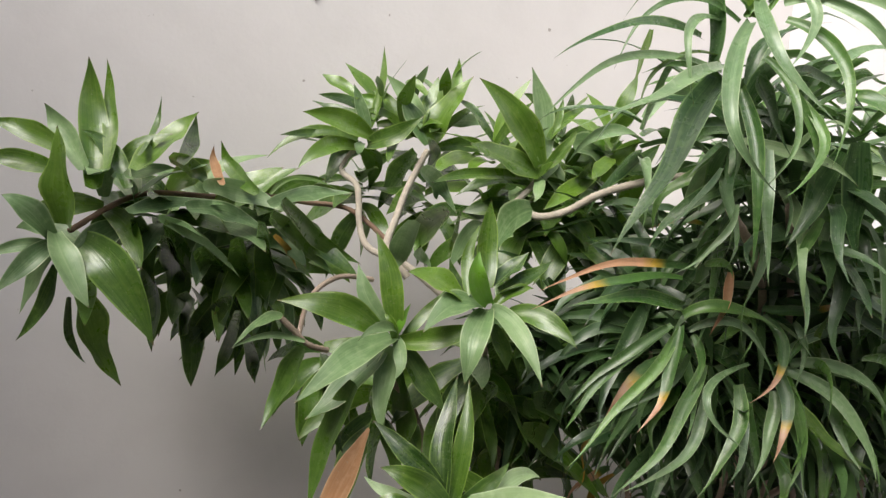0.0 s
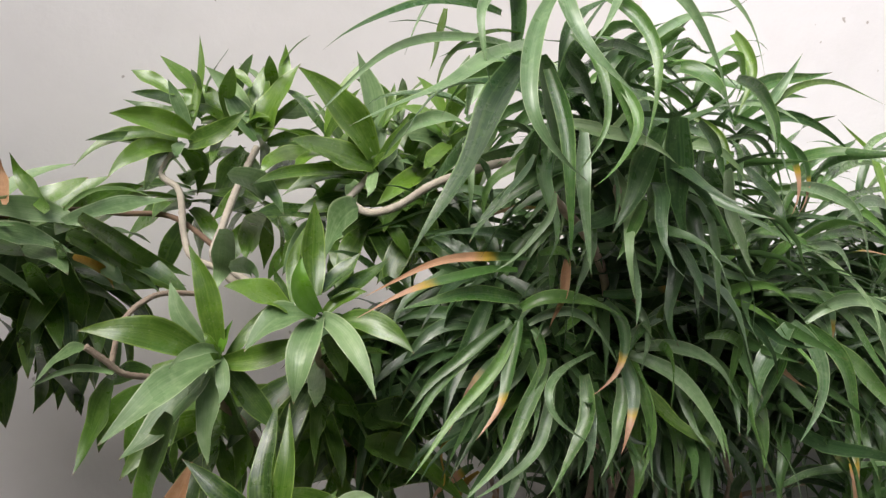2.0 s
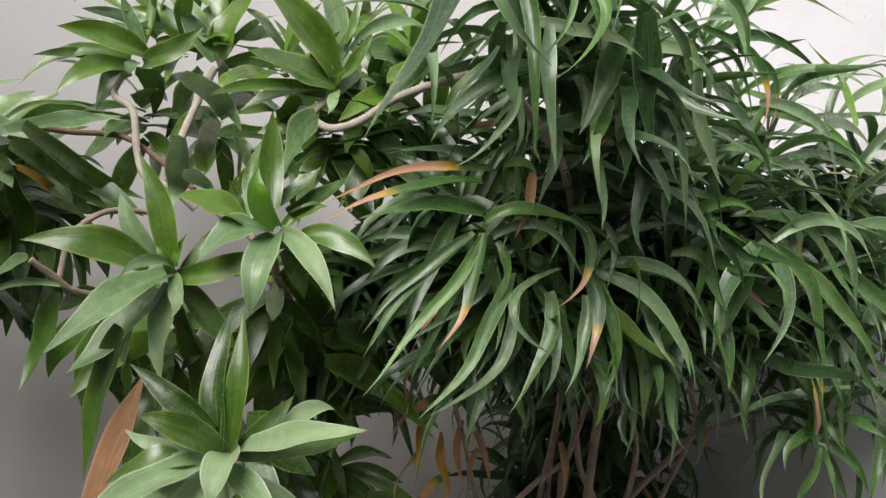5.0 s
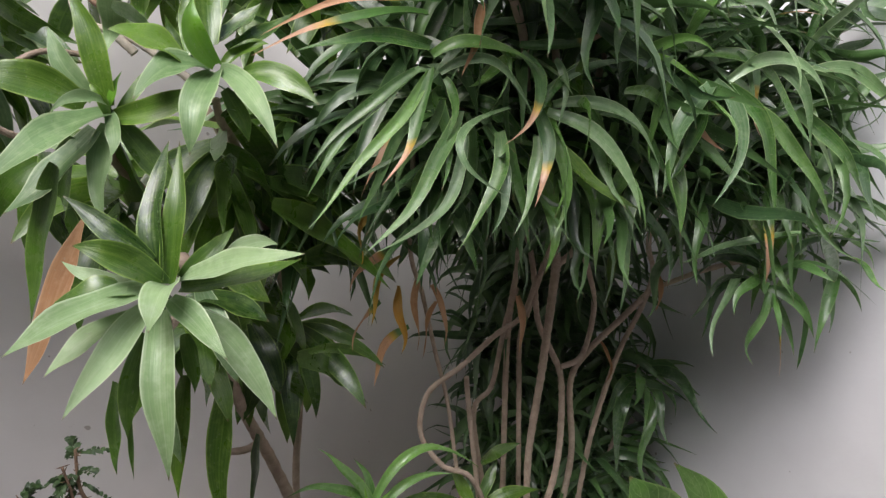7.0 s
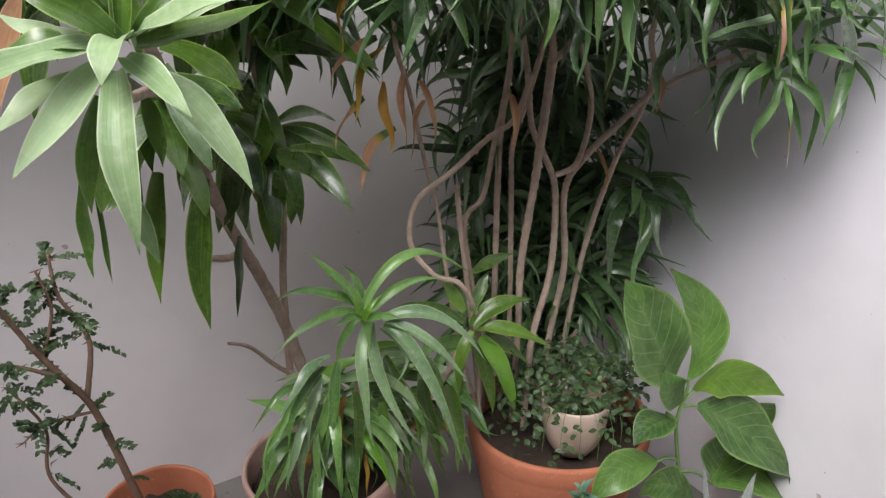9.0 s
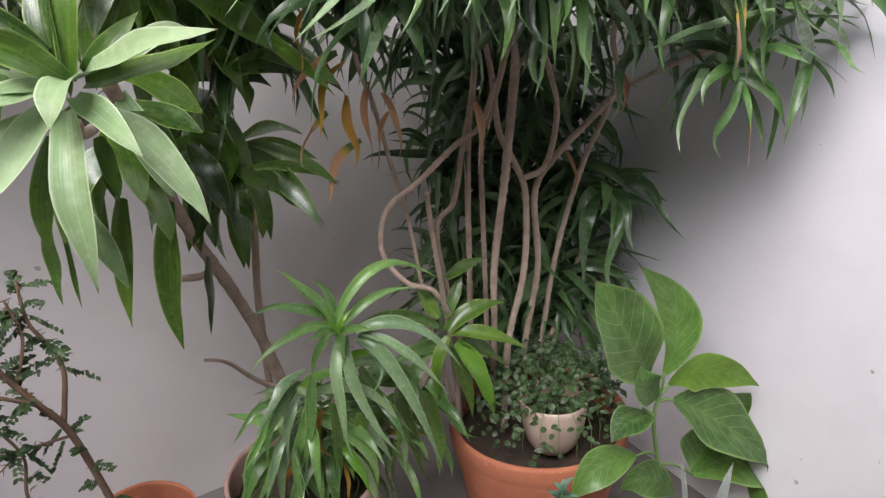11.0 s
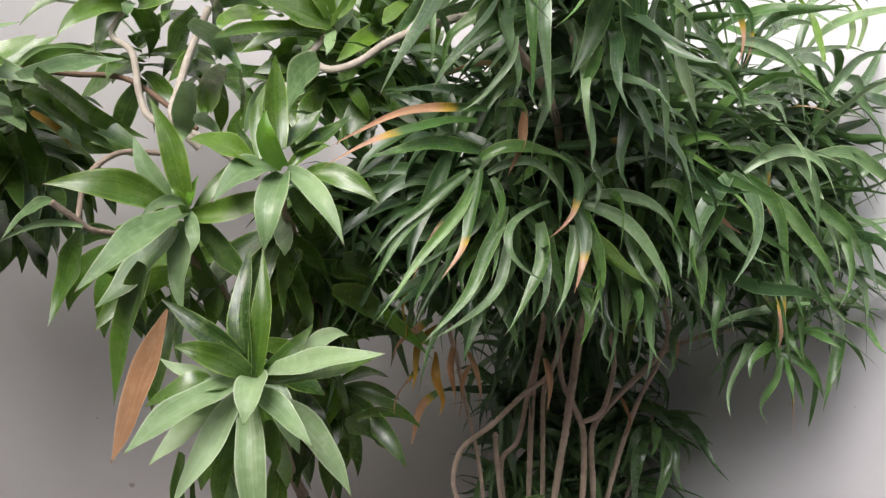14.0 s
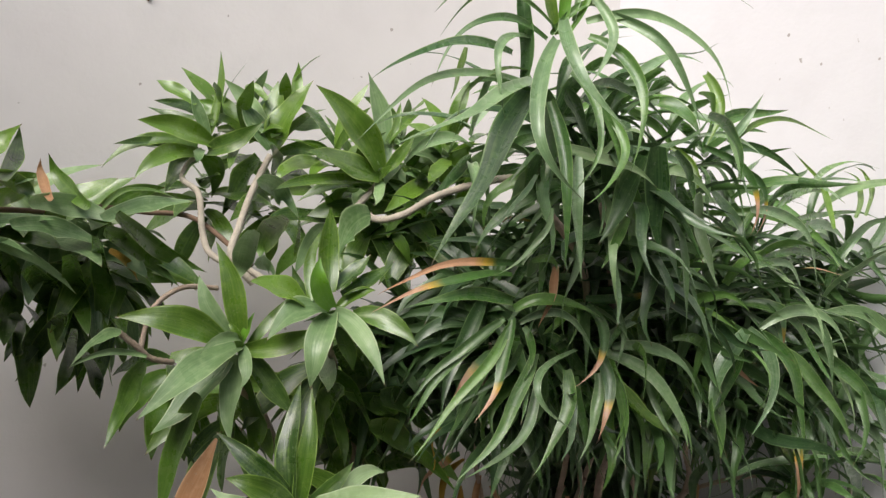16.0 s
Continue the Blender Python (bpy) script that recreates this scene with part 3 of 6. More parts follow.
# leaves of one shoot
lance(b_c, (0.168, 1.210, 1.482), 180, 14, 0.161, 0.047, 0.11, -0.11, 0.44, (-85, 19), FRESH)
lance(b_c, (0.196, 1.210, 1.481), 142, 73, 0.162, 0.037, 0.08, -0.04, 0.47, (-106, 7), FRESH)
lance(b_c, (0.192, 1.210, 1.470), -146, -24, 0.197, 0.049, 0.07, -0.05, 0.47, (-94, 54), PALE)
lance(b_c, (0.180, 1.210, 1.449), -161, -39, 0.159, 0.048, -0.03, -0.00, 0.53, (-122, 44), PALE)
lance(b_c, (0.195, 1.210, 1.457), -109, -67, 0.136, 0.038, 0.04, 0.03, 0.53, (-129, 22), PALE)
lance(b_c, (0.203, 1.210, 1.465), -25, 18, 0.149, 0.035, -0.05, 0.06, 0.51, (-119, 12), FRESH)
lance(b_c, (0.200, 1.210, 1.481), -135, -3, 0.099, 0.017, 0.19, -0.15, 0.83, (-47, 28), PALE)
lance(b_c, (0.209, 1.210, 1.470), 16, 48, 0.111, 0.019, 0.03, 0.06, 0.35, (-108, 26), FRESH)
lance(b_c, (0.196, 1.210, 1.474), -93, -49, 0.077, 0.022, 0.14, -0.10, 0.69, (-118, 38), PALE)
lance(b_c, (0.209, 1.210, 1.457), -15, -52, 0.124, 0.037, -0.02, 0.00, 0.54, (-81, 18), BROAD)
lance(b_c, (0.180, 1.210, 1.490), 157, 61, 0.106, 0.029, -0.04, -0.11, 0.53, (-102, 6), PALE)
lance(b_c, (0.058, 1.210, 1.448), 153, -64, 0.153, 0.042, 0.06, 0.20, 0.52, (-127, 5), BROAD)
lance(b_c, (0.058, 1.210, 1.460), 156, -12, 0.127, 0.011, 0.10, 0.16, 0.63, (-116, 11), PALE)
lance(b_c, (0.021, 1.210, 1.496), 146, -34, 0.107, 0.022, 0.14, 0.19, 0.54, (-143, 25), PALE)
lance(b_c, (0.205, 1.210, 1.439), 72, -74, 0.186, 0.052, 0.13, 0.08, 0.73, (-143, -14), BROAD)
lance(b_c, (0.156, 1.210, 1.436), 104, -65, 0.196, 0.048, 0.16, -0.08, 0.78, (-136, -13), BROAD)

# leaves of one shoot
lance(b_b, (0.335, 1.180, 1.536), -142, 69, 0.090, 0.032, -0.25, -0.05, 0.65, (-97, -15), YOUNG)
lance(b_b, (0.330, 1.180, 1.560), 79, 74, 0.145, 0.037, -0.05, -0.02, 0.56, (-85, 16), FRESH)
lance(b_b, (0.302, 1.180, 1.547), 62, 68, 0.121, 0.019, -0.03, -0.10, 0.55, (-106, 22), FRESH)
lance(b_b, (0.294, 1.180, 1.540), 180, 23, 0.098, 0.045, 0.10, 0.00, 0.58, (-66, 43), FRESH)
lance(b_b, (0.327, 1.180, 1.528), -158, -18, 0.114, 0.047, 0.17, 0.01, 0.46, (-102, 59), PALE)
lance(b_b, (0.334, 1.180, 1.525), -123, -51, 0.132, 0.044, 0.20, -0.03, 0.59, (-109, 39), PALE)
lance(b_b, (0.340, 1.180, 1.529), -67, -36, 0.162, 0.033, 0.09, -0.03, 0.40, (-111, 44), PALE)
lance(b_b, (0.371, 1.180, 1.522), -43, -18, 0.123, 0.036, 0.13, -0.02, 0.47, (-121, 33), BROAD)
lance(b_b, (0.344, 1.180, 1.532), 0, 26, 0.071, 0.022, 0.11, 0.00, 0.70, (-113, 39), FRESH)
lance(b_b, (0.339, 1.180, 1.563), 24, 38, 0.092, 0.036, -0.05, -0.04, 0.52, (-129, 49), BROAD)
lance(b_b, (0.352, 1.180, 1.554), 22, 27, 0.120, 0.028, -0.04, 0.00, 0.47, (-108, 51), BROAD)
lance(b_b, (0.345, 1.180, 1.503), 0, -68, 0.078, 0.026, 0.06, 0.00, 0.55, (-103, -5), BROAD)
lance(b_b, (0.305, 1.180, 1.545), 126, 49, 0.075, 0.021, -0.15, 0.05, 0.50, (-126, 15), BROAD)
lance(b_b, (0.209, 1.180, 1.659), 95, -37, 0.188, 0.039, 0.24, 0.09, 1.14, (-126, -45), PALE)
lance(b_b, (0.210, 1.180, 1.734), 56, -20, 0.180, 0.043, 0.30, -0.32, 1.75, (-38, -10), PALE)
lance(b_b, (0.279, 1.180, 1.676), 83, -31, 0.165, 0.008, 0.17, 0.04, 1.21, (-142, -50), FRESH)
lance(b_b, (0.395, 1.180, 1.687), 119, -47, 0.118, 0.059, 0.30, 0.21, 0.66, (-150, -1), PALE)
lance(b_b, (0.263, 1.180, 1.675), 94, -22, 0.216, 0.049, 0.16, 0.05, 1.27, (-166, -24), BROAD)
lance(b_b, (0.210, 1.180, 1.605), 64, -17, 0.116, 0.030, 0.18, -0.15, 1.50, (-23, 11), PALE)
lance(b_b, (0.346, 1.180, 1.476), 66, -48, 0.245, 0.042, 0.24, 0.03, 0.91, (-85, -39), BROAD)
lance(b_b, (0.421, 1.180, 1.383), 35, -35, 0.252, 0.054, 0.17, -0.21, 0.89, (-41, 19), BROAD)
lance(b_b, (0.366, 1.180, 1.386), 36, -16, 0.212, 0.048, -0.05, -0.24, 1.19, (-40, 40), BROAD)

# leaves of one shoot
lance(b_a, (0.171, 1.540, 1.807), -163, 13, 0.142, 0.043, 0.06, -0.06, 0.57, (-71, 7), FRESH)
lance(b_a, (0.148, 1.540, 1.801), 180, -17, 0.178, 0.027, 0.17, 0.00, 0.52, (-103, 36), FRESH)
lance(b_a, (0.148, 1.540, 1.793), -172, -0, 0.150, 0.022, 0.07, 0.07, 0.58, (-82, 17), BROAD)
lance(b_a, (0.148, 1.540, 1.785), -156, -24, 0.136, 0.036, 0.16, -0.01, 0.48, (-81, 30), FRESH)
lance(b_a, (0.168, 1.540, 1.793), -32, 27, 0.127, 0.040, -0.08, 0.07, 0.47, (-123, 3), FRESH)
lance(b_a, (0.168, 1.540, 1.819), 180, 68, 0.094, 0.024, -0.00, 0.00, 0.58, (-94, -1), PALE)
lance(b_a, (0.146, 1.540, 1.881), 158, 27, 0.090, 0.029, 0.02, 0.02, 0.73, (-94, 31), FRESH)
lance(b_a, (0.146, 1.540, 1.852), 156, 11, 0.100, 0.020, -0.04, 0.07, 0.59, (-103, 43), BROAD)
lance(b_a, (0.171, 1.540, 1.820), 48, 81, 0.171, 0.021, -0.04, 0.04, 0.49, (-133, 9), FRESH)
lance(b_a, (0.176, 1.540, 1.840), 125, 47, 0.072, 0.031, 0.10, 0.24, 0.68, (-127, 16), BROAD)
lance(b_a, (0.158, 1.540, 1.794), -101, -25, 0.067, 0.020, 0.12, 0.05, 1.02, (-57, 58), PALE)
lance(b_a, (0.148, 1.540, 1.775), 180, -49, 0.087, 0.047, 0.11, 0.00, 0.39, (-128, 28), BROAD)
lance(b_a, (0.156, 1.540, 1.786), 64, -57, 0.102, 0.045, 0.22, 0.14, 0.24, (-135, -31), BROAD)

# leaves of one shoot
lance(b_aa, (0.292, 1.530, 1.804), -16, 62, 0.156, 0.068, 0.04, 0.08, 0.40, (-139, 16), FRESH)
lance(b_aa, (0.288, 1.530, 1.831), 65, 73, 0.115, 0.044, -0.02, -0.02, 0.60, (-119, 17), FRESH)
lance(b_aa, (0.278, 1.530, 1.834), 148, 48, 0.141, 0.038, 0.03, 0.05, 0.50, (-110, 10), PALE)
lance(b_aa, (0.287, 1.530, 1.803), 162, 56, 0.117, 0.041, -0.00, -0.00, 0.53, (-89, 12), PALE)
lance(b_aa, (0.297, 1.530, 1.798), 0, 43, 0.134, 0.023, 0.11, 0.00, 0.57, (-127, 33), FRESH)
lance(b_aa, (0.275, 1.530, 1.897), 143, 25, 0.055, 0.020, 0.16, 0.18, 1.03, (-104, 40), FRESH)
lance(b_aa, (0.327, 1.530, 1.890), 65, 70, 0.099, 0.024, -0.13, -0.01, 0.64, (-85, 17), FRESH)
lance(b_aa, (0.266, 1.530, 1.781), 137, -53, 0.146, 0.062, 0.09, 0.15, 0.61, (-144, 9), BROAD)
lance(b_aa, (0.385, 1.530, 1.786), -132, -16, 0.168, 0.040, 0.09, -0.07, 0.91, (-70, 59), FRESH)
lance(b_aa, (0.303, 1.530, 1.796), 0, -2, 0.113, 0.032, 0.14, 0.00, 0.69, (-90, 3), BROAD)
lance(b_aa, (0.276, 1.530, 1.846), 46, 54, 0.117, 0.041, -0.03, -0.13, 0.54, (-134, 36), PALE)

# leaves of one shoot
lance(b_d, (0.457, 1.350, 1.770), -171, 47, 0.189, 0.055, 0.06, -0.05, 0.51, (-80, 0), FRESH)
lance(b_d, (0.462, 1.350, 1.775), 144, 79, 0.174, 0.045, 0.03, 0.08, 0.55, (-79, 8), PALE)
lance(b_d, (0.457, 1.350, 1.750), -158, 15, 0.162, 0.055, 0.00, -0.03, 0.65, (-59, 30), FRESH)
lance(b_d, (0.439, 1.350, 1.744), -162, -7, 0.200, 0.024, 0.06, -0.02, 0.64, (-76, 30), FRESH)
lance(b_d, (0.443, 1.350, 1.730), -172, -11, 0.144, 0.033, 0.13, -0.06, 0.47, (-94, 47), BROAD)
lance(b_d, (0.462, 1.350, 1.760), -31, 55, 0.102, 0.023, -0.09, 0.00, 0.54, (-131, 7), FRESH)
lance(b_d, (0.455, 1.350, 1.747), -111, -36, 0.079, 0.023, 0.12, -0.11, 0.83, (-138, 51), PALE)
lance(b_d, (0.561, 1.350, 1.756), -146, -25, 0.156, 0.032, 0.05, -0.06, 0.72, (-76, 38), FRESH)
lance(b_d, (0.518, 1.350, 1.809), 0, -26, 0.114, 0.061, 0.16, 0.00, 0.40, (-74, 29), PALE)
lance(b_d, (0.547, 1.350, 1.831), 0, -39, 0.100, 0.050, 0.12, 0.00, 0.47, (-77, 16), YOUNG)
lance(b_d, (0.502, 1.350, 1.680), -18, -54, 0.112, 0.044, 0.19, 0.04, 0.42, (-70, 24), BROAD)
lance(b_d, (0.470, 1.350, 1.671), -22, -57, 0.098, 0.024, 0.06, 0.07, 0.57, (-85, 17), BROAD)
lance(b_d, (0.476, 1.350, 1.815), 48, 64, 0.092, 0.015, -0.03, 0.01, 0.71, (-86, 19), FRESH)
lance(b_d, (0.471, 1.350, 1.817), 17, 38, 0.129, 0.022, 0.05, -0.05, 0.47, (-115, 40), FRESH)
lance(b_d, (0.511, 1.350, 1.701), 0, -38, 0.145, 0.049, 0.16, 0.00, 0.58, (-68, 26), BROAD)

# leaves of one shoot
lance(b_p, (-0.311, 1.300, 1.610), -127, 80, 0.151, 0.064, -0.07, -0.10, 0.53, (-122, -9), FRESH)
lance(b_p, (-0.329, 1.300, 1.596), -41, -49, 0.139, 0.043, 0.07, 0.09, 0.62, (-65, 38), PALE)
lance(b_p, (-0.284, 1.300, 1.585), -19, -51, 0.193, 0.067, 0.11, 0.08, 0.35, (-92, 14), BROAD)
lance(b_p, (-0.331, 1.300, 1.588), -147, 40, 0.096, 0.040, 0.05, -0.17, 0.79, (-46, 13), PALE)
lance(b_p, (-0.339, 1.300, 1.576), -166, -14, 0.086, 0.022, 0.08, -0.12, 0.40, (-83, 25), PALE)
lance(b_p, (-0.327, 1.300, 1.581), -143, -43, 0.114, 0.033, 0.06, -0.04, 0.42, (-73, 20), PALE)
lance(b_p, (-0.330, 1.300, 1.563), 180, -66, 0.103, 0.028, 0.02, 0.00, 0.48, (-122, 13), PALE)
lance(b_p, (-0.323, 1.300, 1.546), 143, -57, 0.153, 0.027, -0.03, 0.06, 0.48, (-116, -7), BROAD)
lance(b_p, (-0.289, 1.300, 1.509), 45, -63, 0.183, 0.071, 0.02, -0.17, 0.57, (-29, 8), FRESH)
lance(b_p, (-0.303, 1.300, 1.499), 74, -62, 0.132, 0.014, 0.08, -0.17, 0.88, (-77, -25), BROAD)
lance(b_p, (-0.322, 1.300, 1.724), 159, 15, 0.143, 0.035, 0.05, 0.15, 0.65, (-109, 10), FRESH)
lance(b_p, (-0.328, 1.300, 1.692), 166, 6, 0.126, 0.035, 0.03, 0.16, 0.72, (-102, 15), FRESH)
lance(b_p, (-0.276, 1.300, 1.667), 114, 68, 0.230, 0.047, -0.13, 0.05, 0.67, (-81, 22), FRESH)
lance(b_p, (-0.257, 1.300, 1.695), 107, 61, 0.214, 0.027, -0.13, 0.05, 0.70, (-114, 23), FRESH)
lance(b_p, (-0.288, 1.300, 1.697), 140, 43, 0.148, 0.038, -0.08, 0.12, 0.87, (-114, 17), PALE)
lance(b_p, (-0.225, 1.300, 1.672), 149, 42, 0.131, 0.030, 0.04, 0.15, 0.79, (-89, 30), BROAD)
lance(b_p, (-0.214, 1.300, 1.701), 52, 41, 0.167, 0.053, -0.11, -0.20, 0.79, (-104, 47), FRESH)
lance(b_p, (-0.151, 1.300, 1.717), 88, 32, 0.177, 0.028, -0.18, -0.02, 1.05, (-45, 48), BROAD)
lance(b_p, (-0.211, 1.300, 1.725), 86, 40, 0.171, 0.014, -0.24, -0.04, 0.99, (-121, 46), BROAD)
lance(b_p, (-0.230, 1.300, 1.689), 51, 12, 0.105, 0.031, 0.01, -0.28, 0.94, (-49, 41), PALE)
lance(b_p, (-0.169, 1.300, 1.727), 53, -26, 0.111, 0.033, 0.24, -0.31, 1.11, (-40, -7), FRESH)
lance(b_p, (-0.223, 1.300, 1.634), 19, 9, 0.153, 0.036, 0.03, -0.33, 0.59, (-79, 42), PALE)
lance(b_p, (-0.115, 1.300, 1.685), 20, -13, 0.149, 0.038, 0.09, -0.33, 0.61, (-69, 2), PALE)
lance(b_p, (-0.137, 1.300, 1.647), 21, -13, 0.146, 0.044, 0.09, -0.34, 0.60, (-61, 32), PALE)
lance(b_p, (-0.179, 1.300, 1.628), 32, -32, 0.179, 0.031, 0.11, -0.26, 0.72, (-39, 29), PALE)
lance(b_p, (-0.083, 1.300, 1.689), 103, 29, 0.141, 0.017, -0.20, 0.02, 1.17, (-120, 53), DRY)
lance(b_p, (-0.028, 1.300, 1.681), 119, 30, 0.172, 0.028, -0.19, 0.11, 1.04, (-136, 24), BROAD)
lance(b_p, (-0.009, 1.300, 1.661), 42, 10, 0.196, 0.037, -0.00, -0.24, 0.86, (-59, 48), PALE)
lance(b_p, (-0.010, 1.300, 1.680), 47, 5, 0.179, 0.011, 0.12, -0.28, 0.90, (-50, 50), BROAD)
lance(b_p, (0.009, 1.300, 1.672), 49, -25, 0.261, 0.033, 0.03, -0.18, 0.83, (-46, -12), BROAD)
lance(b_p, (-0.008, 1.300, 1.648), 52, -29, 0.231, 0.037, 0.13, -0.19, 0.81, (-45, -13), BROAD)
lance(b_p, (-0.014, 1.300, 1.634), 93, -50, 0.233, 0.048, 0.21, 0.06, 0.89, (-133, -30), BROAD)
lance(b_p, (-0.171, 1.300, 1.618), 54, -35, 0.225, 0.052, 0.06, -0.25, 0.87, (-25, 14), BROAD)
lance(b_p, (-0.001, 1.300, 1.613), 70, -25, 0.152, 0.018, 0.18, -0.14, 1.26, (-20, -0), YELLOWED)
lance(b_p, (-0.058, 1.300, 1.512), 116, -34, 0.268, 0.036, 0.15, 0.14, 1.03, (-139, -21), BROAD)
lance(b_p, (-0.045, 1.300, 1.489), 103, -37, 0.258, 0.025, 0.13, 0.07, 1.15, (-131, -37), BROAD)
lance(b_p, (-0.031, 1.300, 1.453), 86, -33, 0.238, 0.027, 0.13, -0.02, 1.23, (-106, -57), BROAD)
lance(b_p, (-0.116, 1.300, 1.504), 106, -27, 0.233, 0.067, 0.14, 0.10, 1.19, (-158, -11), BROAD)
lance(b_p, (-0.220, 1.300, 1.625), 78, -43, 0.167, 0.051, 0.18, -0.13, 1.00, (-21, -9), BROAD)
lance(b_p, (-0.057, 1.300, 1.608), 87, -38, 0.228, 0.039, 0.18, -0.03, 1.12, (-91, -52), BROAD)
lance(b_p, (-0.117, 1.300, 1.586), 81, -34, 0.245, 0.041, 0.18, -0.05, 1.13, (-47, -43), BROAD)
lance(b_p, (-0.160, 1.300, 1.601), 95, -32, 0.237, 0.052, 0.17, 0.03, 1.19, (-138, -44), BROAD)
lance(b_p, (-0.243, 1.300, 1.578), 88, -41, 0.199, 0.037, 0.20, -0.05, 1.04, (-128, -43), BROAD)

# leaves of one shoot
lance(broad, (0.343, 1.300, 1.034), 180, -85, 0.263, 0.044, 0.04, 0.00, 0.57, (-120, 3), FRESH)
lance(broad, (0.277, 1.300, 1.051), 180, -83, 0.219, 0.034, 0.02, 0.00, 0.50, (-115, 3), FRESH)
lance(broad, (0.214, 1.300, 1.045), -34, -68, 0.143, 0.035, 0.09, 0.07, 0.42, (-93, 12), PALE)
lance(broad, (0.174, 1.300, 1.054), 125, -82, 0.167, 0.030, 0.05, 0.01, 0.65, (-136, -1), BROAD)
lance(broad, (0.188, 1.300, 1.035), 99, -83, 0.162, 0.012, 0.04, 0.01, 0.71, (-129, -5), BROAD)
lance(broad, (0.386, 1.300, 0.928), 106, -73, 0.178, 0.022, 0.09, 0.06, 0.69, (-149, -5), BROAD)
lance(broad, (0.453, 1.300, 1.053), 33, -39, 0.233, 0.050, 0.10, -0.15, 0.66, (-38, 22), BROAD)
lance(broad, (0.474, 1.300, 1.063), 34, -24, 0.234, 0.020, 0.06, -0.17, 0.81, (-46, 20), BROAD)
lance(broad, (0.458, 1.300, 1.220), 22, -19, 0.229, 0.046, 0.12, -0.19, 0.74, (-61, 20), BROAD)
lance(broad, (0.399, 1.300, 1.259), 101, -69, 0.140, 0.059, 0.13, 0.13, 0.61, (-149, -8), FRESH)
lance(broad, (0.454, 1.300, 1.257), 63, -55, 0.156, 0.044, 0.21, 0.00, 0.80, (-142, -32), FRESH)
lance(broad, (0.439, 1.300, 1.149), 87, -55, 0.175, 0.053, 0.19, 0.09, 0.88, (-155, -18), BROAD)
lance(broad, (0.389, 1.300, 1.065), 103, -61, 0.167, 0.045, 0.14, 0.12, 0.78, (-133, -18), BROAD)
lance(broad, (0.324, 1.300, 1.063), 69, -61, 0.112, 0.047, 0.15, -0.05, 0.76, (-139, -26), BROAD)
lance(broad, (0.455, 1.300, 1.030), 86, -58, 0.187, 0.030, 0.17, 0.05, 0.89, (-139, -24), BROAD)
lance(broad, (0.255, 1.300, 1.062), 141, -46, 0.113, 0.036, 0.04, 0.17, 0.74, (-147, 17), BROAD)

# leaves of one shoot
lance(broad, (0.133, 1.150, 1.410), 138, -71, 0.231, 0.042, 0.09, 0.06, 0.48, (-135, 1), BROAD)
lance(broad, (0.353, 1.150, 1.412), 97, -52, 0.165, 0.041, 0.25, 0.04, 0.73, (-153, -15), BROAD)
lance(broad, (0.397, 1.150, 1.371), 51, -13, 0.199, 0.047, -0.00, -0.18, 1.10, (-28, 38), BROAD)
lance(broad, (0.396, 1.150, 1.340), 29, -35, 0.298, 0.059, 0.10, -0.22, 0.75, (-42, 24), BROAD)

# leaves of one shoot
lance(b_c, (0.198, 1.210, 1.470), 0, 71, 0.059, 0.018, 0.06, 0.15, 0.59, (-141, 15), YOUNG)
lance(b_c, (0.196, 1.210, 1.466), 180, 64, 0.052, 0.015, 0.11, -0.34, 0.68, (-101, -5), FRESH)

# leaves of one shoot
oval(broad, (0.158, 1.150, 1.343), -167, -66, 0.228, 0.047, -0.02, 0.04, 0.56, (-134, 20), DRY)

for n, (spot, count) in enumerate([((0.239, 1.570, 1.857), 8), ((0.323, 1.570, 1.886), 8), ((0.395, 1.440, 1.817), 8), ((0.436, 1.430, 1.774), 8), ((0.542, 1.420, 1.786), 9), ((0.581, 1.320, 1.833), 9), ((0.190, 1.600, 1.877), 7), ((0.527, 1.450, 1.849), 8), ((0.588, 1.360, 1.766), 8)]):
    spray(broad, spot, count, 0.125, 0.030, FRESH, 1200 + n, (-25, 70), (0.03, 0.14), 0.05, odd=((BROAD, 0.35), (PALE, 0.15)), **BLADE)
for n, (spot, count) in enumerate([((-0.276, 1.380, 1.673), 7), ((-0.231, 1.400, 1.662), 8), ((-0.182, 1.440, 1.666), 8), ((-0.106, 1.460, 1.652), 8), ((-0.037, 1.480, 1.636), 7)]):
    spray(b_p, spot, count, 0.145, 0.042, PALE, 1230 + n, (-45, 40), (0.05, 0.16), 0.05, odd=((BROAD, 0.28), (FRESH, 0.2)), **BLADE)
for n, (spot, count) in enumerate([((-0.156, 1.520, 1.569), 9), ((-0.086, 1.520, 1.573), 9), ((-0.224, 1.500, 1.596), 7), ((-0.022, 1.520, 1.556), 8)]):
    spray(b_p, spot, count - 3, 0.17, 0.044, BROAD, 1260 + n, (-80, -5), (0.03, 0.18), 0.10, odd=((FRESH, 0.2),), **BLADE)

# ---------------------------------------------------------------- narrow-leaved dracaena
STRAP = dict(base_width=0.5, fold=0.3, belly=0.34, taper=1.5, twist=1.5, wave=0.12, hook=0.12)
narrow = thing("narrow_leaf_dracaena", (1.05, 1.42, 0.33), "bushy many-stemmed dracaena with arching narrow leaves in a terracotta pot", "plant")
def cane(points, r0, r1, label=""):
    return tube("cane", points, r0 * 0.74, r1 * 0.78, BARK, narrow, label, 0.06, per=16, sides=10)
n_a = cane([(0.965, 1.42, 0.32), (0.972, 1.42, 0.564), (0.972, 1.42, 0.721), (0.984, 1.4, 0.912), (0.984, 1.37, 1.087), (0.98, 1.35, 1.173)], 0.009, 0.012, "bare cane with a cut stump top")
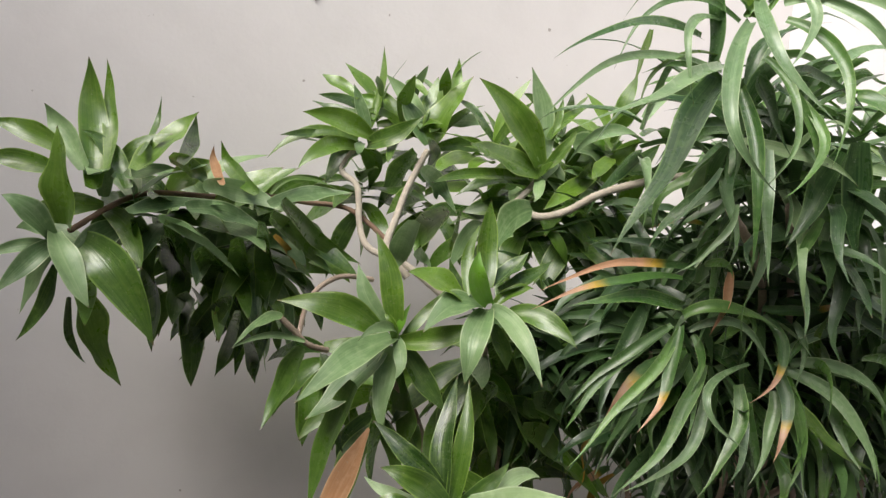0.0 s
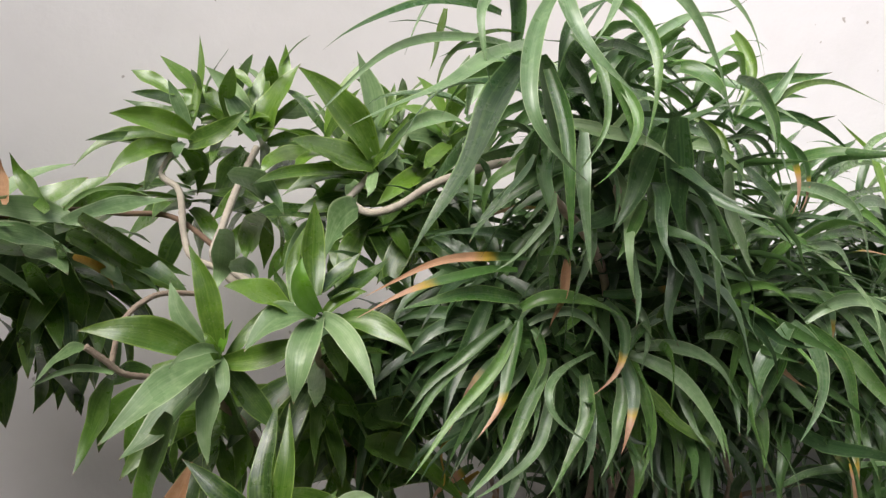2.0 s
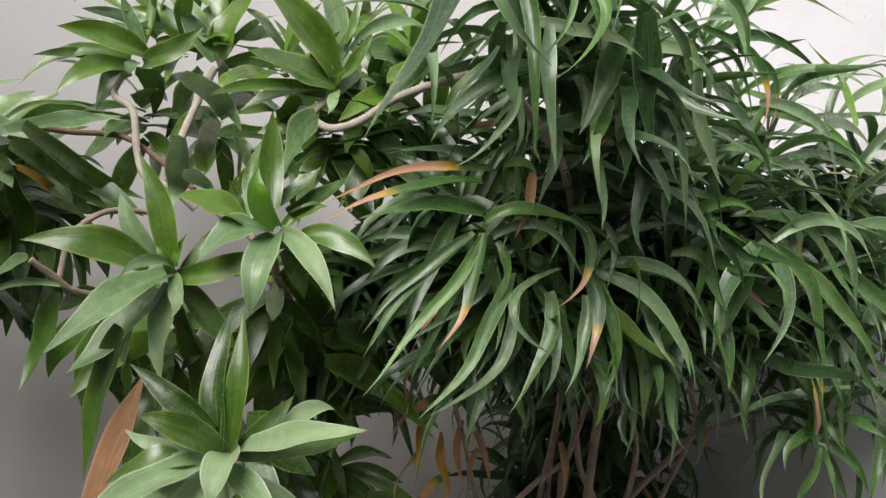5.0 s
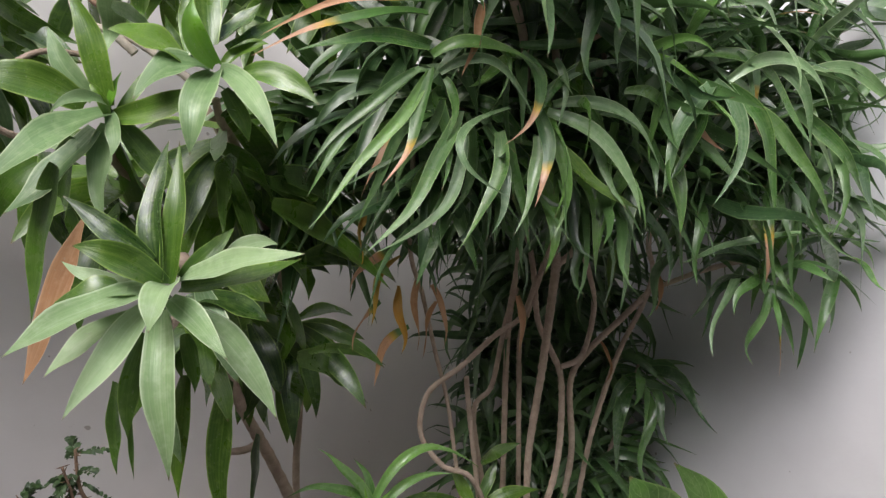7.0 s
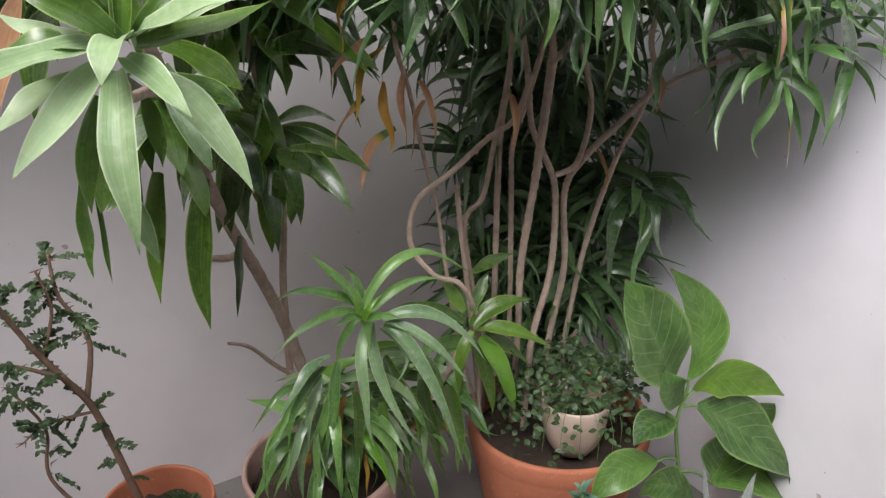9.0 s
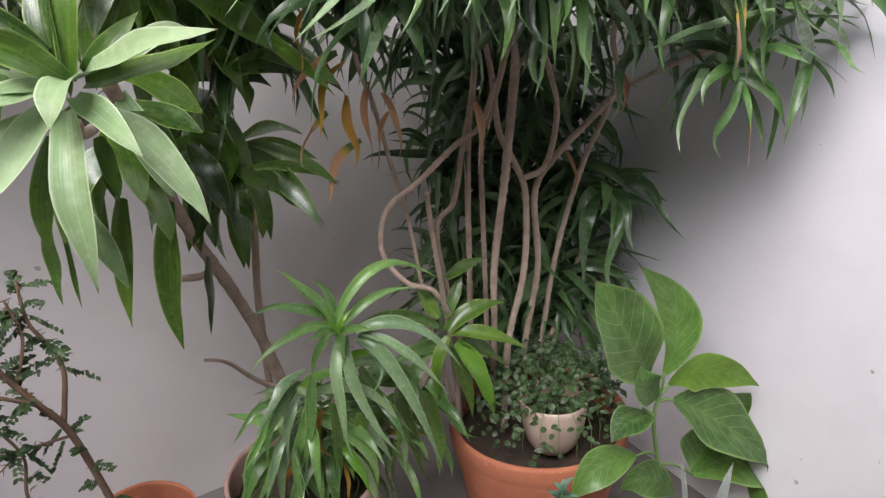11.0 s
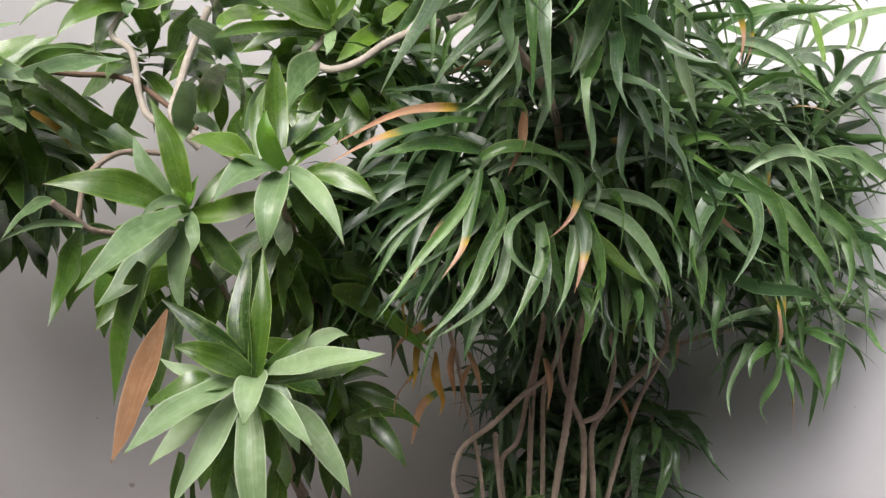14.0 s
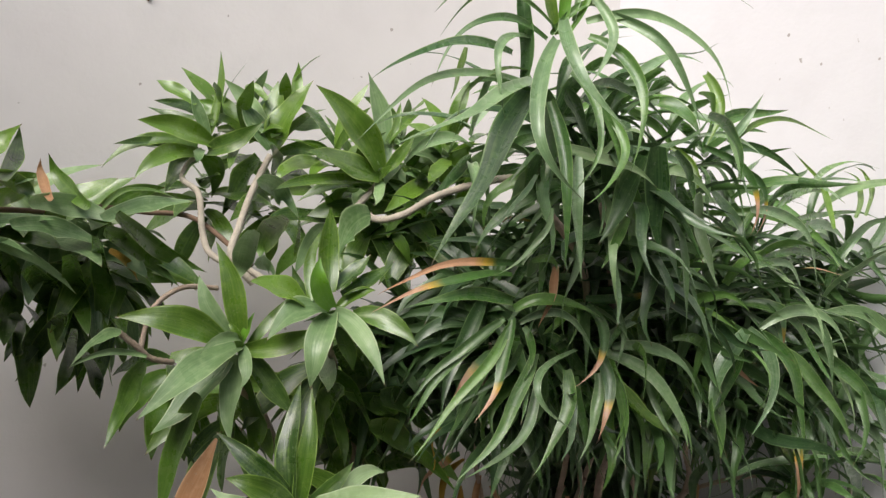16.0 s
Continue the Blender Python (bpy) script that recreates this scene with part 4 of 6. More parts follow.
n_b = cane([(0.98, 1.39, 0.32), (0.996, 1.4, 0.539), (1.039, 1.41, 0.697), (1.052, 1.43, 0.867), (1.014, 1.42, 0.955), (0.987, 1.43, 1.02), (0.95, 1.4, 1.166), (0.81, 1.25, 1.386), (0.67, 1.17, 1.486)], 0.0105, 0.007)
n_c = cane([(1.05, 1.45, 0.32), (1.073, 1.45, 0.514), (1.099, 1.45, 0.681), (1.081, 1.44, 0.859), (1.107, 1.42, 0.935), (1.179, 1.4, 1.012), (1.232, 1.38, 1.073)], 0.010, 0.0085)
n_d = cane([(1.11, 1.48, 0.32), (1.135, 1.48, 0.483), (1.162, 1.47, 0.701), (1.206, 1.45, 0.899), (1.226, 1.4, 1.03), (1.218, 1.36, 1.117), (1.159, 1.3, 1.223), (1.1, 1.1, 1.446)], 0.0085, 0.007)
n_e = cane([(1.041, 1.42, 0.909), (1.094, 1.42, 0.931), (1.104, 1.4, 1.045), (1.049, 1.36, 1.165), (0.97, 1.3, 1.266), (0.81, 1.1, 1.566), (0.69, 0.96, 1.72)], 0.0085, 0.007)
n_f = cane([(0.995, 1.52, 0.32), (1.005, 1.52, 0.512), (0.987, 1.5, 0.818), (0.985, 1.5, 0.956), (0.985, 1.45, 1.061), (0.98, 1.3, 1.366), (0.91, 1.1, 1.616)], 0.008, 0.007)
n_g = cane([(0.955, 1.52, 0.32), (0.963, 1.52, 0.523), (0.942, 1.48, 0.896), (0.938, 1.46, 1.042), (0.921, 1.4, 1.182), (0.76, 1.1, 1.566), (0.58, 0.93, 1.71)], 0.009, 0.008)
n_h = cane([(0.93, 1.5, 0.32), (0.91, 1.5, 0.566), (0.877, 1.5, 0.794), (0.914, 1.49, 0.86), (0.932, 1.47, 1.006), (0.946, 1.45, 1.087)], 0.008, 0.007)
n_i = cane([(0.88, 1.42, 0.32), (0.855, 1.38, 0.606), (0.805, 1.355, 0.731), (0.755, 1.38, 0.755), (0.723, 1.42, 0.812), (0.738, 1.42, 0.897), (0.802, 1.4, 0.954), (0.874, 1.4, 1.009), (0.934, 1.4, 1.044), (0.937, 1.35, 1.138)], 0.0075, 0.007, "looping bare cane")
n_j = cane([(0.90, 1.45, 0.32), (0.834, 1.45, 0.592), (0.795, 1.45, 0.846), (0.754, 1.42, 0.978), (0.71, 1.38, 1.118), (0.656, 1.3, 1.237), (0.63, 1.2, 1.466)], 0.006, 0.0055)
n_k = cane([(0.91, 1.47, 0.32), (0.883, 1.47, 0.569), (0.852, 1.47, 0.816), (0.84, 1.46, 0.901)], 0.008, 0.007)
n_l = cane([(1.232, 1.38, 1.073), (1.25, 1.25, 1.146), (1.263, 1.09, 1.216)], 0.007, 0.006)
n_m = cane([(1.12, 1.50, 0.32), (1.26, 1.55, 0.566), (1.349, 1.55, 0.836)], 0.007, 0.006)
tube("stub", [(0.98, 1.35, 1.165), (0.965, 1.33, 1.195), (0.955, 1.32, 1.235)], 0.008, 0.005, BARK, n_a, "cut pale stub", 0.12, per=8)
tube("stub", [(0.982, 1.35, 1.16), (1.0, 1.33, 1.185), (1.006, 1.325, 1.21)], 0.007, 0.006, BARK, n_a, "cut pale stub", 0.12, per=8)
tube("stub", [(0.955, 1.32, 1.225), (0.93, 1.28, 1.30), (0.92, 1.22, 1.40)], 0.0045, 0.004, BARK, n_a, "thin bare shoot", 0.08, per=10)
whorl(n_l, (1.253, 1.080, 1.250), [
    (-115, -68, 0.242, 0.016, 0.1625), (-151, -81, 0.232, 0.022, 0.1625), (-59, -75, 0.241, 0.024, 0.1625), (-56, -29, 0.193, 0.022, 0.26),
    (152, -29, 0.202, 0.026, 0.195), (-80, -24, 0.131, 0.026, 0.195), (133, -53, 0.213, 0.026, 0.195), (123, -63, 0.239, 0.024, 0.195),
    (-166, -53, 0.16, 0.024, 0.195), (-38, 1, 0.169, 0.022, 0.13), (-141, -45, 0.116, 0.031, 0.13), (154, -9, 0.165, 0.024, 0.0975),
    (-63, -63, 0.187, 0.024, 0.195),
], NARROW, 75, odd={0: BURNT}, sink=0.09, loose=0.012, **STRAP)
whorl(n_m, (1.339, 1.550, 0.876), [
    (-77, -30, 0.275, 0.031, 0.195), (-60, -29, 0.184, 0.029, 0.195), (-95, -50, 0.249, 0.024, 0.195), (-117, -48, 0.249, 0.026, 0.195),
    (-158, -49, 0.229, 0.024, 0.195), (-140, -65, 0.327, 0.036, 0.195), (-26, -21, 0.15, 0.026, 0.13), (-108, -64, 0.344, 0.029, 0.195),
    (168, -45, 0.176, 0.024, 0.195), (-48, -60, 0.2, 0.024, 0.195), (-128, -34, 0.177, 0.029, 0.195), (101, 24, 0.109, 0.029, 0.13),
], NARROW, 78, sink=0.09, loose=0.012, **STRAP)
for n, (spot, count) in enumerate([((0.93, 1.05, 1.71), 16), ((1.1, 1.02, 1.69), 16), ((1.31, 1.1, 1.71), 16), ((1.26, 1.0, 1.59), 14), ((0.67, 1.05, 1.74), 12), ((0.75, 1.08, 1.64), 12), ((1.18, 1.05, 1.59), 14), ((1.23, 1.02, 1.48), 12), ((0.60, 0.90, 1.86), 14), ((0.70, 0.95, 1.84), 14), ((0.66, 0.92, 1.80), 12), ((0.80, 1.06, 1.60), 12), ((0.92, 1.03, 1.56), 12), ((0.71, 1.10, 1.53), 10), ((1.02, 1.0, 1.62), 12)]):
    spray(narrow, (spot[0], spot[1] + 0.06, spot[2]), int(count * 0.7), 0.21, 0.025, STRAPPY if n > 10 else NARROW, 500 + n, (-70, 45), (0.06, 0.28), 0.10, odd=((BURNT, 0.05), (PALE, 0.08)), **STRAP)
for n, (spot, count) in enumerate([((0.68, 1.12, 1.50), 16), ((0.86, 1.08, 1.46), 14), ((1.0, 1.05, 1.46), 12)]):
    spray(n_b, (spot[0], spot[1] + 0.07, spot[2]), int(count * 0.6), 0.23, 0.029, STRAPPY, 560 + n, (-75, -5), (0.05, 0.22), 0.08, face=-90, spread=210, odd=((BURNT, 0.08),), **STRAP)
def thicket(name, shoots, length, width, seed, label):
    """The leaves of the shoots inside the bush, as one mass."""
    rng = random.Random(seed)
    verts, uvs, faces = [], [], []
    base = Vector(shoots[0])
    for c in shoots:
        for i in range(30):
            v, t, q = blade(rng.uniform(0, 360), rng.uniform(-62, 45), length * rng.uniform(0.6, 1.1), width * rng.uniform(0.7, 1.1), rng.uniform(0.05, 0.28), rng, steps=8, **STRAP)
            off = Vector(c) - base - Vector((0, 0, 0.14 * i / 30))
            k = len(verts)
            verts += [p + off for p in v]
            uvs += t
            faces += [tuple(k + j for j in f) for f in q]
    return tagged(mesh_object(name, verts, faces, MASS, narrow, label, uvs, at=base), kind="stuff")
thicket("inner_foliage", [(0.88, 1.1, 1.69), (1.02, 1.1, 1.63), (0.78, 1.15, 1.56), (0.94, 1.15, 1.45), (1.14, 1.2, 1.45), (0.92, 1.2, 1.45), (0.62, 1.28, 1.62), (0.6, 1.35, 1.43), (0.72, 1.38, 1.45), (1.07, 1.25, 1.45), (1.02, 1.3, 1.55), (1.2, 1.2, 1.45), (0.85, 1.3, 1.45), (0.80, 1.3, 1.60), (0.70, 1.2, 1.45), (0.62, 1.2, 1.58), (1.0, 1.12, 1.52), (1.1, 1.1, 1.45), (1.25, 1.15, 1.45), (1.3, 1.2, 1.62), (0.95, 1.4, 1.45),
    (0.72, 1.0, 1.80), (0.80, 1.02, 1.72), (1.32, 1.15, 1.45), (1.36, 1.2, 1.55), (1.4, 1.15, 1.66), (1.1, 1.2, 1.52), (1.2, 1.3, 1.60), (1.0, 1.3, 1.62), (1.3, 1.3, 1.45), (1.15, 1.35, 1.45), (0.9, 1.35, 1.55), (0.72, 1.25, 1.70), (0.85, 1.2, 1.75), (1.0, 1.2, 1.45), (0.82, 1.25, 1.45), (1.2, 1.2, 1.45), (0.56, 1.45, 1.42), (0.52, 1.48, 1.32), (0.66, 1.22, 1.45), (0.75, 1.2, 1.45), (0.85, 1.18, 1.45), (0.92, 1.2, 1.45), (0.8, 1.28, 1.45), (1.0, 1.25, 1.45), (0.7, 1.3, 1.45), (1.36, 1.06, 1.45), (0.5, 1.42, 1.45), (0.54, 1.4, 1.52)], 0.23, 0.026, 7, "dense shaded narrow leaves inside the bush")
thicket("rear_foliage", [(1.05, 1.70, 0.95), (1.18, 1.66, 1.0), (1.28, 1.6, 0.85), (1.12, 1.62, 0.75), (1.22, 1.64, 0.72), (1.05, 1.6, 1.15), (1.05, 1.64, 0.62), (1.0, 1.55, 1.25), (1.15, 1.55, 1.2), (1.0, 1.72, 1.3), (1.2, 1.72, 1.2), (0.85, 1.7, 1.3), (1.3, 1.65, 1.05), (1.1, 1.66, 0.55), (1.2, 1.7, 0.85), (1.0, 1.72, 0.9), (1.15, 1.72, 0.7), (1.25, 1.7, 1.15), (1.05, 1.75, 1.1), (1.3, 1.72, 0.7), (0.95, 1.74, 1.2), (1.1, 1.74, 1.25), (1.1, 1.7, 0.85), (1.0, 1.68, 0.7), (1.22, 1.76, 0.95), (1.3, 1.7, 0.9), (1.15, 1.6, 1.08), (1.02, 1.74, 0.55), (1.2, 1.7, 0.6), (1.2, 1.62, 0.55), (1.28, 1.62, 0.52), (1.32, 1.6, 0.62), (1.0, 1.66, 1.42), (1.12, 1.62, 1.45), (1.25, 1.58, 1.42), (1.34, 1.5, 1.38), (0.9, 1.66, 1.45), (1.2, 1.68, 1.5), (1.35, 1.4, 1.32), (1.3, 1.55, 1.3), (1.22, 1.55, 0.62), (1.14, 1.58, 0.5), (1.3, 1.66, 0.75)], 0.22, 0.026, 8, "dark narrow leaves behind the bare canes")
for n, (base, az, el, length) in enumerate([((0.66, 1.36, 1.20), -160, -60, 0.16), ((0.70, 1.37, 1.16), -120, -80, 0.17), ((0.72, 1.36, 1.14), -60, -78, 0.15), ((0.64, 1.34, 1.22), -175, -40, 0.13), ((0.60, 1.32, 1.30), -150, -65, 0.14), ((1.22, 1.36, 1.12), -80, -82, 0.10), ((1.15, 1.45, 0.95), -60, -75, 0.12), ((0.69, 1.40, 1.05), 170, -60, 0.16), ((0.66, 1.38, 1.14), -100, -72, 0.15), ((0.74, 1.38, 1.10), -140, -60, 0.13), ((0.90, 1.36, 1.10), -95, -84, 0.15), ((0.62, 1.36, 1.12), -165, -55, 0.12)]):
    leaf(narrow, base, az, el, length * 0.85, 0.018, 0.16, (YELLOWED, DRY, DRY, SCORCHED)[n % 4], random.Random(900 + n), label="withered orange hanging leaf", **STRAP)

# leaves of one shoot
strap(n_g, (0.507, 0.880, 1.880), 117, 85, 0.258, 0.020, 0.03, 0.00, 0.32, (-121, 3), NARROW)
strap(n_g, (0.554, 0.880, 1.942), 180, 86, 0.140, 0.017, -0.09, 0.00, 0.46, (-93, -0), FRESH)
strap(n_g, (0.561, 0.880, 1.942), 0, 88, 0.142, 0.016, -0.01, 0.00, 0.47, (-113, 1), YOUNG)
strap(n_g, (0.578, 0.880, 1.962), 0, 74, 0.125, 0.008, 0.03, 0.00, 0.43, (-111, 6), SHEEN)
strap(n_g, (0.574, 0.880, 1.949), 0, 75, 0.144, 0.009, -0.10, 0.00, 0.57, (-114, 6), YOUNG)
strap(n_g, (0.601, 0.880, 1.991), 0, 5, 0.279, 0.015, 0.15, 0.05, 0.27, (-92, 19), STRAPPY)
strap(n_g, (0.694, 0.880, 2.090), 0, -59, 0.094, 0.013, 0.10, 0.00, 0.47, (-82, 5), STRAPPY)
strap(n_g, (0.555, 0.880, 1.944), 180, -9, 0.171, 0.007, 0.31, -0.09, 0.60, (-91, 7), STRAPPY)
strap(n_g, (0.508, 0.880, 1.984), 180, -15, 0.133, 0.014, 0.23, -0.06, 0.43, (-100, 34), STRAPPY)
strap(n_g, (0.538, 0.880, 1.933), -173, -25, 0.185, 0.013, 0.28, -0.03, 0.46, (-106, 41), NARROW)
strap(n_g, (0.489, 0.880, 1.909), -159, -16, 0.237, 0.017, 0.11, -0.02, 0.53, (-86, 44), STRAPPY)
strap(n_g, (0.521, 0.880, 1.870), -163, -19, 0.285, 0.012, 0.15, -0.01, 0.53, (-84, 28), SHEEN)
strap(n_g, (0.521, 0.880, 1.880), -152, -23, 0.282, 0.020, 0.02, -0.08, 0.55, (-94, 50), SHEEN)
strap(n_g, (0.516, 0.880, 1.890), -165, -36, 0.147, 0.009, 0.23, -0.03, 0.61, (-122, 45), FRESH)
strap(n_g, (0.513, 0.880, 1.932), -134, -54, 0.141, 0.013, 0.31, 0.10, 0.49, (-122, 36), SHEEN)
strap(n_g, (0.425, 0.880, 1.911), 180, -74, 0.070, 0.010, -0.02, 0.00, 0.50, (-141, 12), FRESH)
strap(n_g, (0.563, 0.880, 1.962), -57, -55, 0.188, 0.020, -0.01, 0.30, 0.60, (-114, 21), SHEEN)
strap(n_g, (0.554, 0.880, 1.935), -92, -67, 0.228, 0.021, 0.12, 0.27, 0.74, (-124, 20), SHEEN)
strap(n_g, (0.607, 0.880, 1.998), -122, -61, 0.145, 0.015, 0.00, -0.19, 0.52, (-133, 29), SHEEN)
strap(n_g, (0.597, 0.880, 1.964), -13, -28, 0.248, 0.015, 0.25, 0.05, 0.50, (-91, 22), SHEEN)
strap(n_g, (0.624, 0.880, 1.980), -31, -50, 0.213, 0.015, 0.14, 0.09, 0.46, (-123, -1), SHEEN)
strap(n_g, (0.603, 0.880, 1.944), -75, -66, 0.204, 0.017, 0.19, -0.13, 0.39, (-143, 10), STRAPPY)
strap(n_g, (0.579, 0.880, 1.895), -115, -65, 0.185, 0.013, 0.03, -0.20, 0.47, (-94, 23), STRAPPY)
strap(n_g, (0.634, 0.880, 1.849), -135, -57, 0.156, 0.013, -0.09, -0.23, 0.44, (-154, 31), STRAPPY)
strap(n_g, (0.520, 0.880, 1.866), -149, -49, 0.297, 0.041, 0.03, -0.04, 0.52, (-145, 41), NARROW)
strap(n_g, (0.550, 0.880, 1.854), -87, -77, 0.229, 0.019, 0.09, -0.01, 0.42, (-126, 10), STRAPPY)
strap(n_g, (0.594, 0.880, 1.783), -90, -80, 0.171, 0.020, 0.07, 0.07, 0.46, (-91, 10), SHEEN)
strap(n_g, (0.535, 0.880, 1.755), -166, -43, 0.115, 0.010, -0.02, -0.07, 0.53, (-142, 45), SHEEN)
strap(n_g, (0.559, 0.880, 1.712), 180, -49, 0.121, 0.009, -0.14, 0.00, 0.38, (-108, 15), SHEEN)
strap(n_g, (0.727, 0.880, 1.806), 35, -78, 0.164, 0.037, 0.04, -0.03, 0.51, (-143, -12), NARROW)
strap(n_g, (0.707, 0.880, 1.789), 150, -65, 0.140, 0.037, -0.03, 0.11, 0.53, (-150, 13), NARROW)
strap(n_g, (0.682, 0.880, 1.704), 124, -65, 0.086, 0.015, 0.04, 0.15, 0.60, (-128, -8), STRAPPY)
strap(n_g, (0.542, 0.880, 1.780), 81, -45, 0.115, 0.027, 0.23, 0.10, 0.85, (-145, -35), NARROW)
strap(n_g, (0.755, 0.880, 1.801), 20, -54, 0.099, 0.015, 0.15, -0.01, 0.76, (-90, -14), STRAPPY)
strap(n_g, (0.798, 0.880, 1.742), 24, -56, 0.172, 0.021, 0.02, -0.08, 0.59, (-87, -14), SHEEN)
strap(n_g, (0.763, 0.880, 1.750), 32, -38, 0.145, 0.026, 0.07, -0.09, 0.78, (-81, -26), NARROW)
strap(n_g, (0.791, 0.880, 1.888), 40, -56, 0.084, 0.012, 0.46, 0.13, 0.45, (-112, -31), YOUNG)
strap(n_g, (0.808, 0.880, 1.853), 13, -46, 0.131, 0.022, 0.23, -0.02, 0.52, (-76, 1), STRAPPY)
strap(n_g, (0.544, 0.880, 1.941), 0, 8, 0.092, 0.011, 0.41, 0.00, 0.87, (-95, 35), STRAPPY)
strap(n_g, (0.603, 0.880, 1.876), 7, -16, 0.167, 0.014, 0.18, -0.05, 0.37, (-85, -9), NARROW)
strap(n_g, (0.521, 0.880, 1.864), 180, -3, 0.105, 0.010, 0.13, 0.00, 0.45, (-90, 1), NARROW)
strap(n_g, (0.573, 0.880, 1.875), 21, -49, 0.126, 0.020, 0.08, -0.10, 0.27, (-92, -19), NARROW)
strap(n_g, (0.536, 0.880, 1.867), 41, -72, 0.143, 0.026, 0.14, 0.00, 0.42, (-83, -11), NARROW)
strap(n_g, (0.618, 0.880, 1.862), -30, -72, 0.124, 0.011, 0.10, 0.02, 0.44, (-123, -1), STRAPPY)

# leaves of one shoot
strap(n_e, (0.966, 1.000, 1.832), 5, 5, 0.252, 0.011, 0.15, 0.02, 0.20, (-86, 12), FRESH)
strap(n_e, (0.956, 1.000, 1.831), 0, 53, 0.111, 0.016, -0.01, 0.00, 0.44, (-112, 16), SHEEN)
strap(n_e, (0.913, 1.000, 1.890), -37, -68, 0.132, 0.016, 0.11, 0.02, 0.57, (-115, 5), SHEEN)
strap(n_e, (0.900, 1.000, 1.939), -124, -64, 0.139, 0.018, 0.07, -0.15, 0.50, (-153, 23), FRESH)
strap(n_e, (0.811, 1.000, 1.886), -32, -44, 0.104, 0.029, 0.12, 0.15, 0.35, (-96, 25), STRAPPY)
strap(n_e, (0.902, 1.000, 1.822), -13, -57, 0.171, 0.015, 0.29, -0.02, 0.66, (-105, -2), BURNT)
strap(n_e, (0.966, 1.000, 1.796), 0, -64, 0.131, 0.014, 0.34, 0.00, 0.66, (-89, 1), BURNT)
strap(n_e, (0.833, 1.000, 1.821), -72, -62, 0.111, 0.011, 0.21, -0.07, 0.58, (-142, 10), FRESH)
strap(n_e, (0.889, 1.000, 1.791), 0, -53, 0.179, 0.010, 0.31, 0.00, 0.25, (-105, -11), NARROW)
strap(n_e, (1.009, 1.000, 1.723), 0, -38, 0.211, 0.019, 0.22, 0.00, 0.48, (-88, 3), SHEEN)
strap(n_e, (1.068, 1.000, 1.726), 15, 7, 0.390, 0.014, 0.09, -0.10, 0.52, (-80, 37), SHEEN)
strap(n_e, (1.068, 1.000, 1.726), 23, 1, 0.257, 0.015, 0.14, -0.05, 1.01, (-68, 40), STRAPPY)
strap(n_e, (1.137, 1.000, 1.761), 19, 10, 0.319, 0.012, 0.07, -0.10, 0.71, (-88, 57), STRAPPY)
strap(n_e, (1.201, 1.000, 1.694), 93, 55, 0.175, 0.013, -0.13, 0.34, 0.83, (-125, 29), FRESH)
strap(n_e, (1.094, 1.000, 1.737), 70, 29, 0.122, 0.006, -0.06, 0.43, 1.55, (-157, 50), NARROW)
strap(n_e, (1.084, 1.000, 1.699), 17, 2, 0.410, 0.011, 0.04, -0.08, 0.75, (-74, 15), STRAPPY)
strap(n_e, (1.254, 1.000, 1.715), 51, 31, 0.181, 0.011, -0.18, 0.19, 1.41, (-137, 59), FRESH)
strap(n_e, (1.281, 1.000, 1.720), 53, 33, 0.181, 0.011, -0.18, 0.22, 1.43, (-177, 45), FRESH)
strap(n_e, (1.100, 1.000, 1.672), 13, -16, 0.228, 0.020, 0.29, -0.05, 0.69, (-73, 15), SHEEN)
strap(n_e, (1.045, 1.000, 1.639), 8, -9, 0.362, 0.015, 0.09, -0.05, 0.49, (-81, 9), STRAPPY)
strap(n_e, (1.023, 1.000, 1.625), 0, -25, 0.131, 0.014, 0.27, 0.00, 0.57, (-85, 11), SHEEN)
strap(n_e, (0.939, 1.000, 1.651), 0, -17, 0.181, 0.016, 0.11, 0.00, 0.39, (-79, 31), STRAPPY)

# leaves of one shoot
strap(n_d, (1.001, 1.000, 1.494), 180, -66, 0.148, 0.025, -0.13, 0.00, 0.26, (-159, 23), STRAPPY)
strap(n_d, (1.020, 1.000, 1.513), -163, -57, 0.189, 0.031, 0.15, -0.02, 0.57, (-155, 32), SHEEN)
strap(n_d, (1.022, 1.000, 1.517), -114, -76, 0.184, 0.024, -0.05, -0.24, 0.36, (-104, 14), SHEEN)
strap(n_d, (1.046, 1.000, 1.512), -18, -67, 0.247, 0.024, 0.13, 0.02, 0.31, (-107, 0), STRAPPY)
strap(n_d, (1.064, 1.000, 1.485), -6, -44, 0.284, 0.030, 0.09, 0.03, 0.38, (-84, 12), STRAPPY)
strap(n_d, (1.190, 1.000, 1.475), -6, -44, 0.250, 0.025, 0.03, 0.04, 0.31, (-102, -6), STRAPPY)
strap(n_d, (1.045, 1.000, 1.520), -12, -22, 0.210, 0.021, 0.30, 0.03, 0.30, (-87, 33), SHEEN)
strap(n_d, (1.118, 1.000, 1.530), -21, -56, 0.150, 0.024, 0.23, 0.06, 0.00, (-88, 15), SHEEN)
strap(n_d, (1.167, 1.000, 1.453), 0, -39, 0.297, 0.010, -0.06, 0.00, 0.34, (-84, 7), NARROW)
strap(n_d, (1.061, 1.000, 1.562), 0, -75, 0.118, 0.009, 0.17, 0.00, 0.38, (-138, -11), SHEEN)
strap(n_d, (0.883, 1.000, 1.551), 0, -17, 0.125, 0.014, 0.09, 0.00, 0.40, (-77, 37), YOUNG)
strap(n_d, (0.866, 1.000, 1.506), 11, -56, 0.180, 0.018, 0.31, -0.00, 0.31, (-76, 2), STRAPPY)
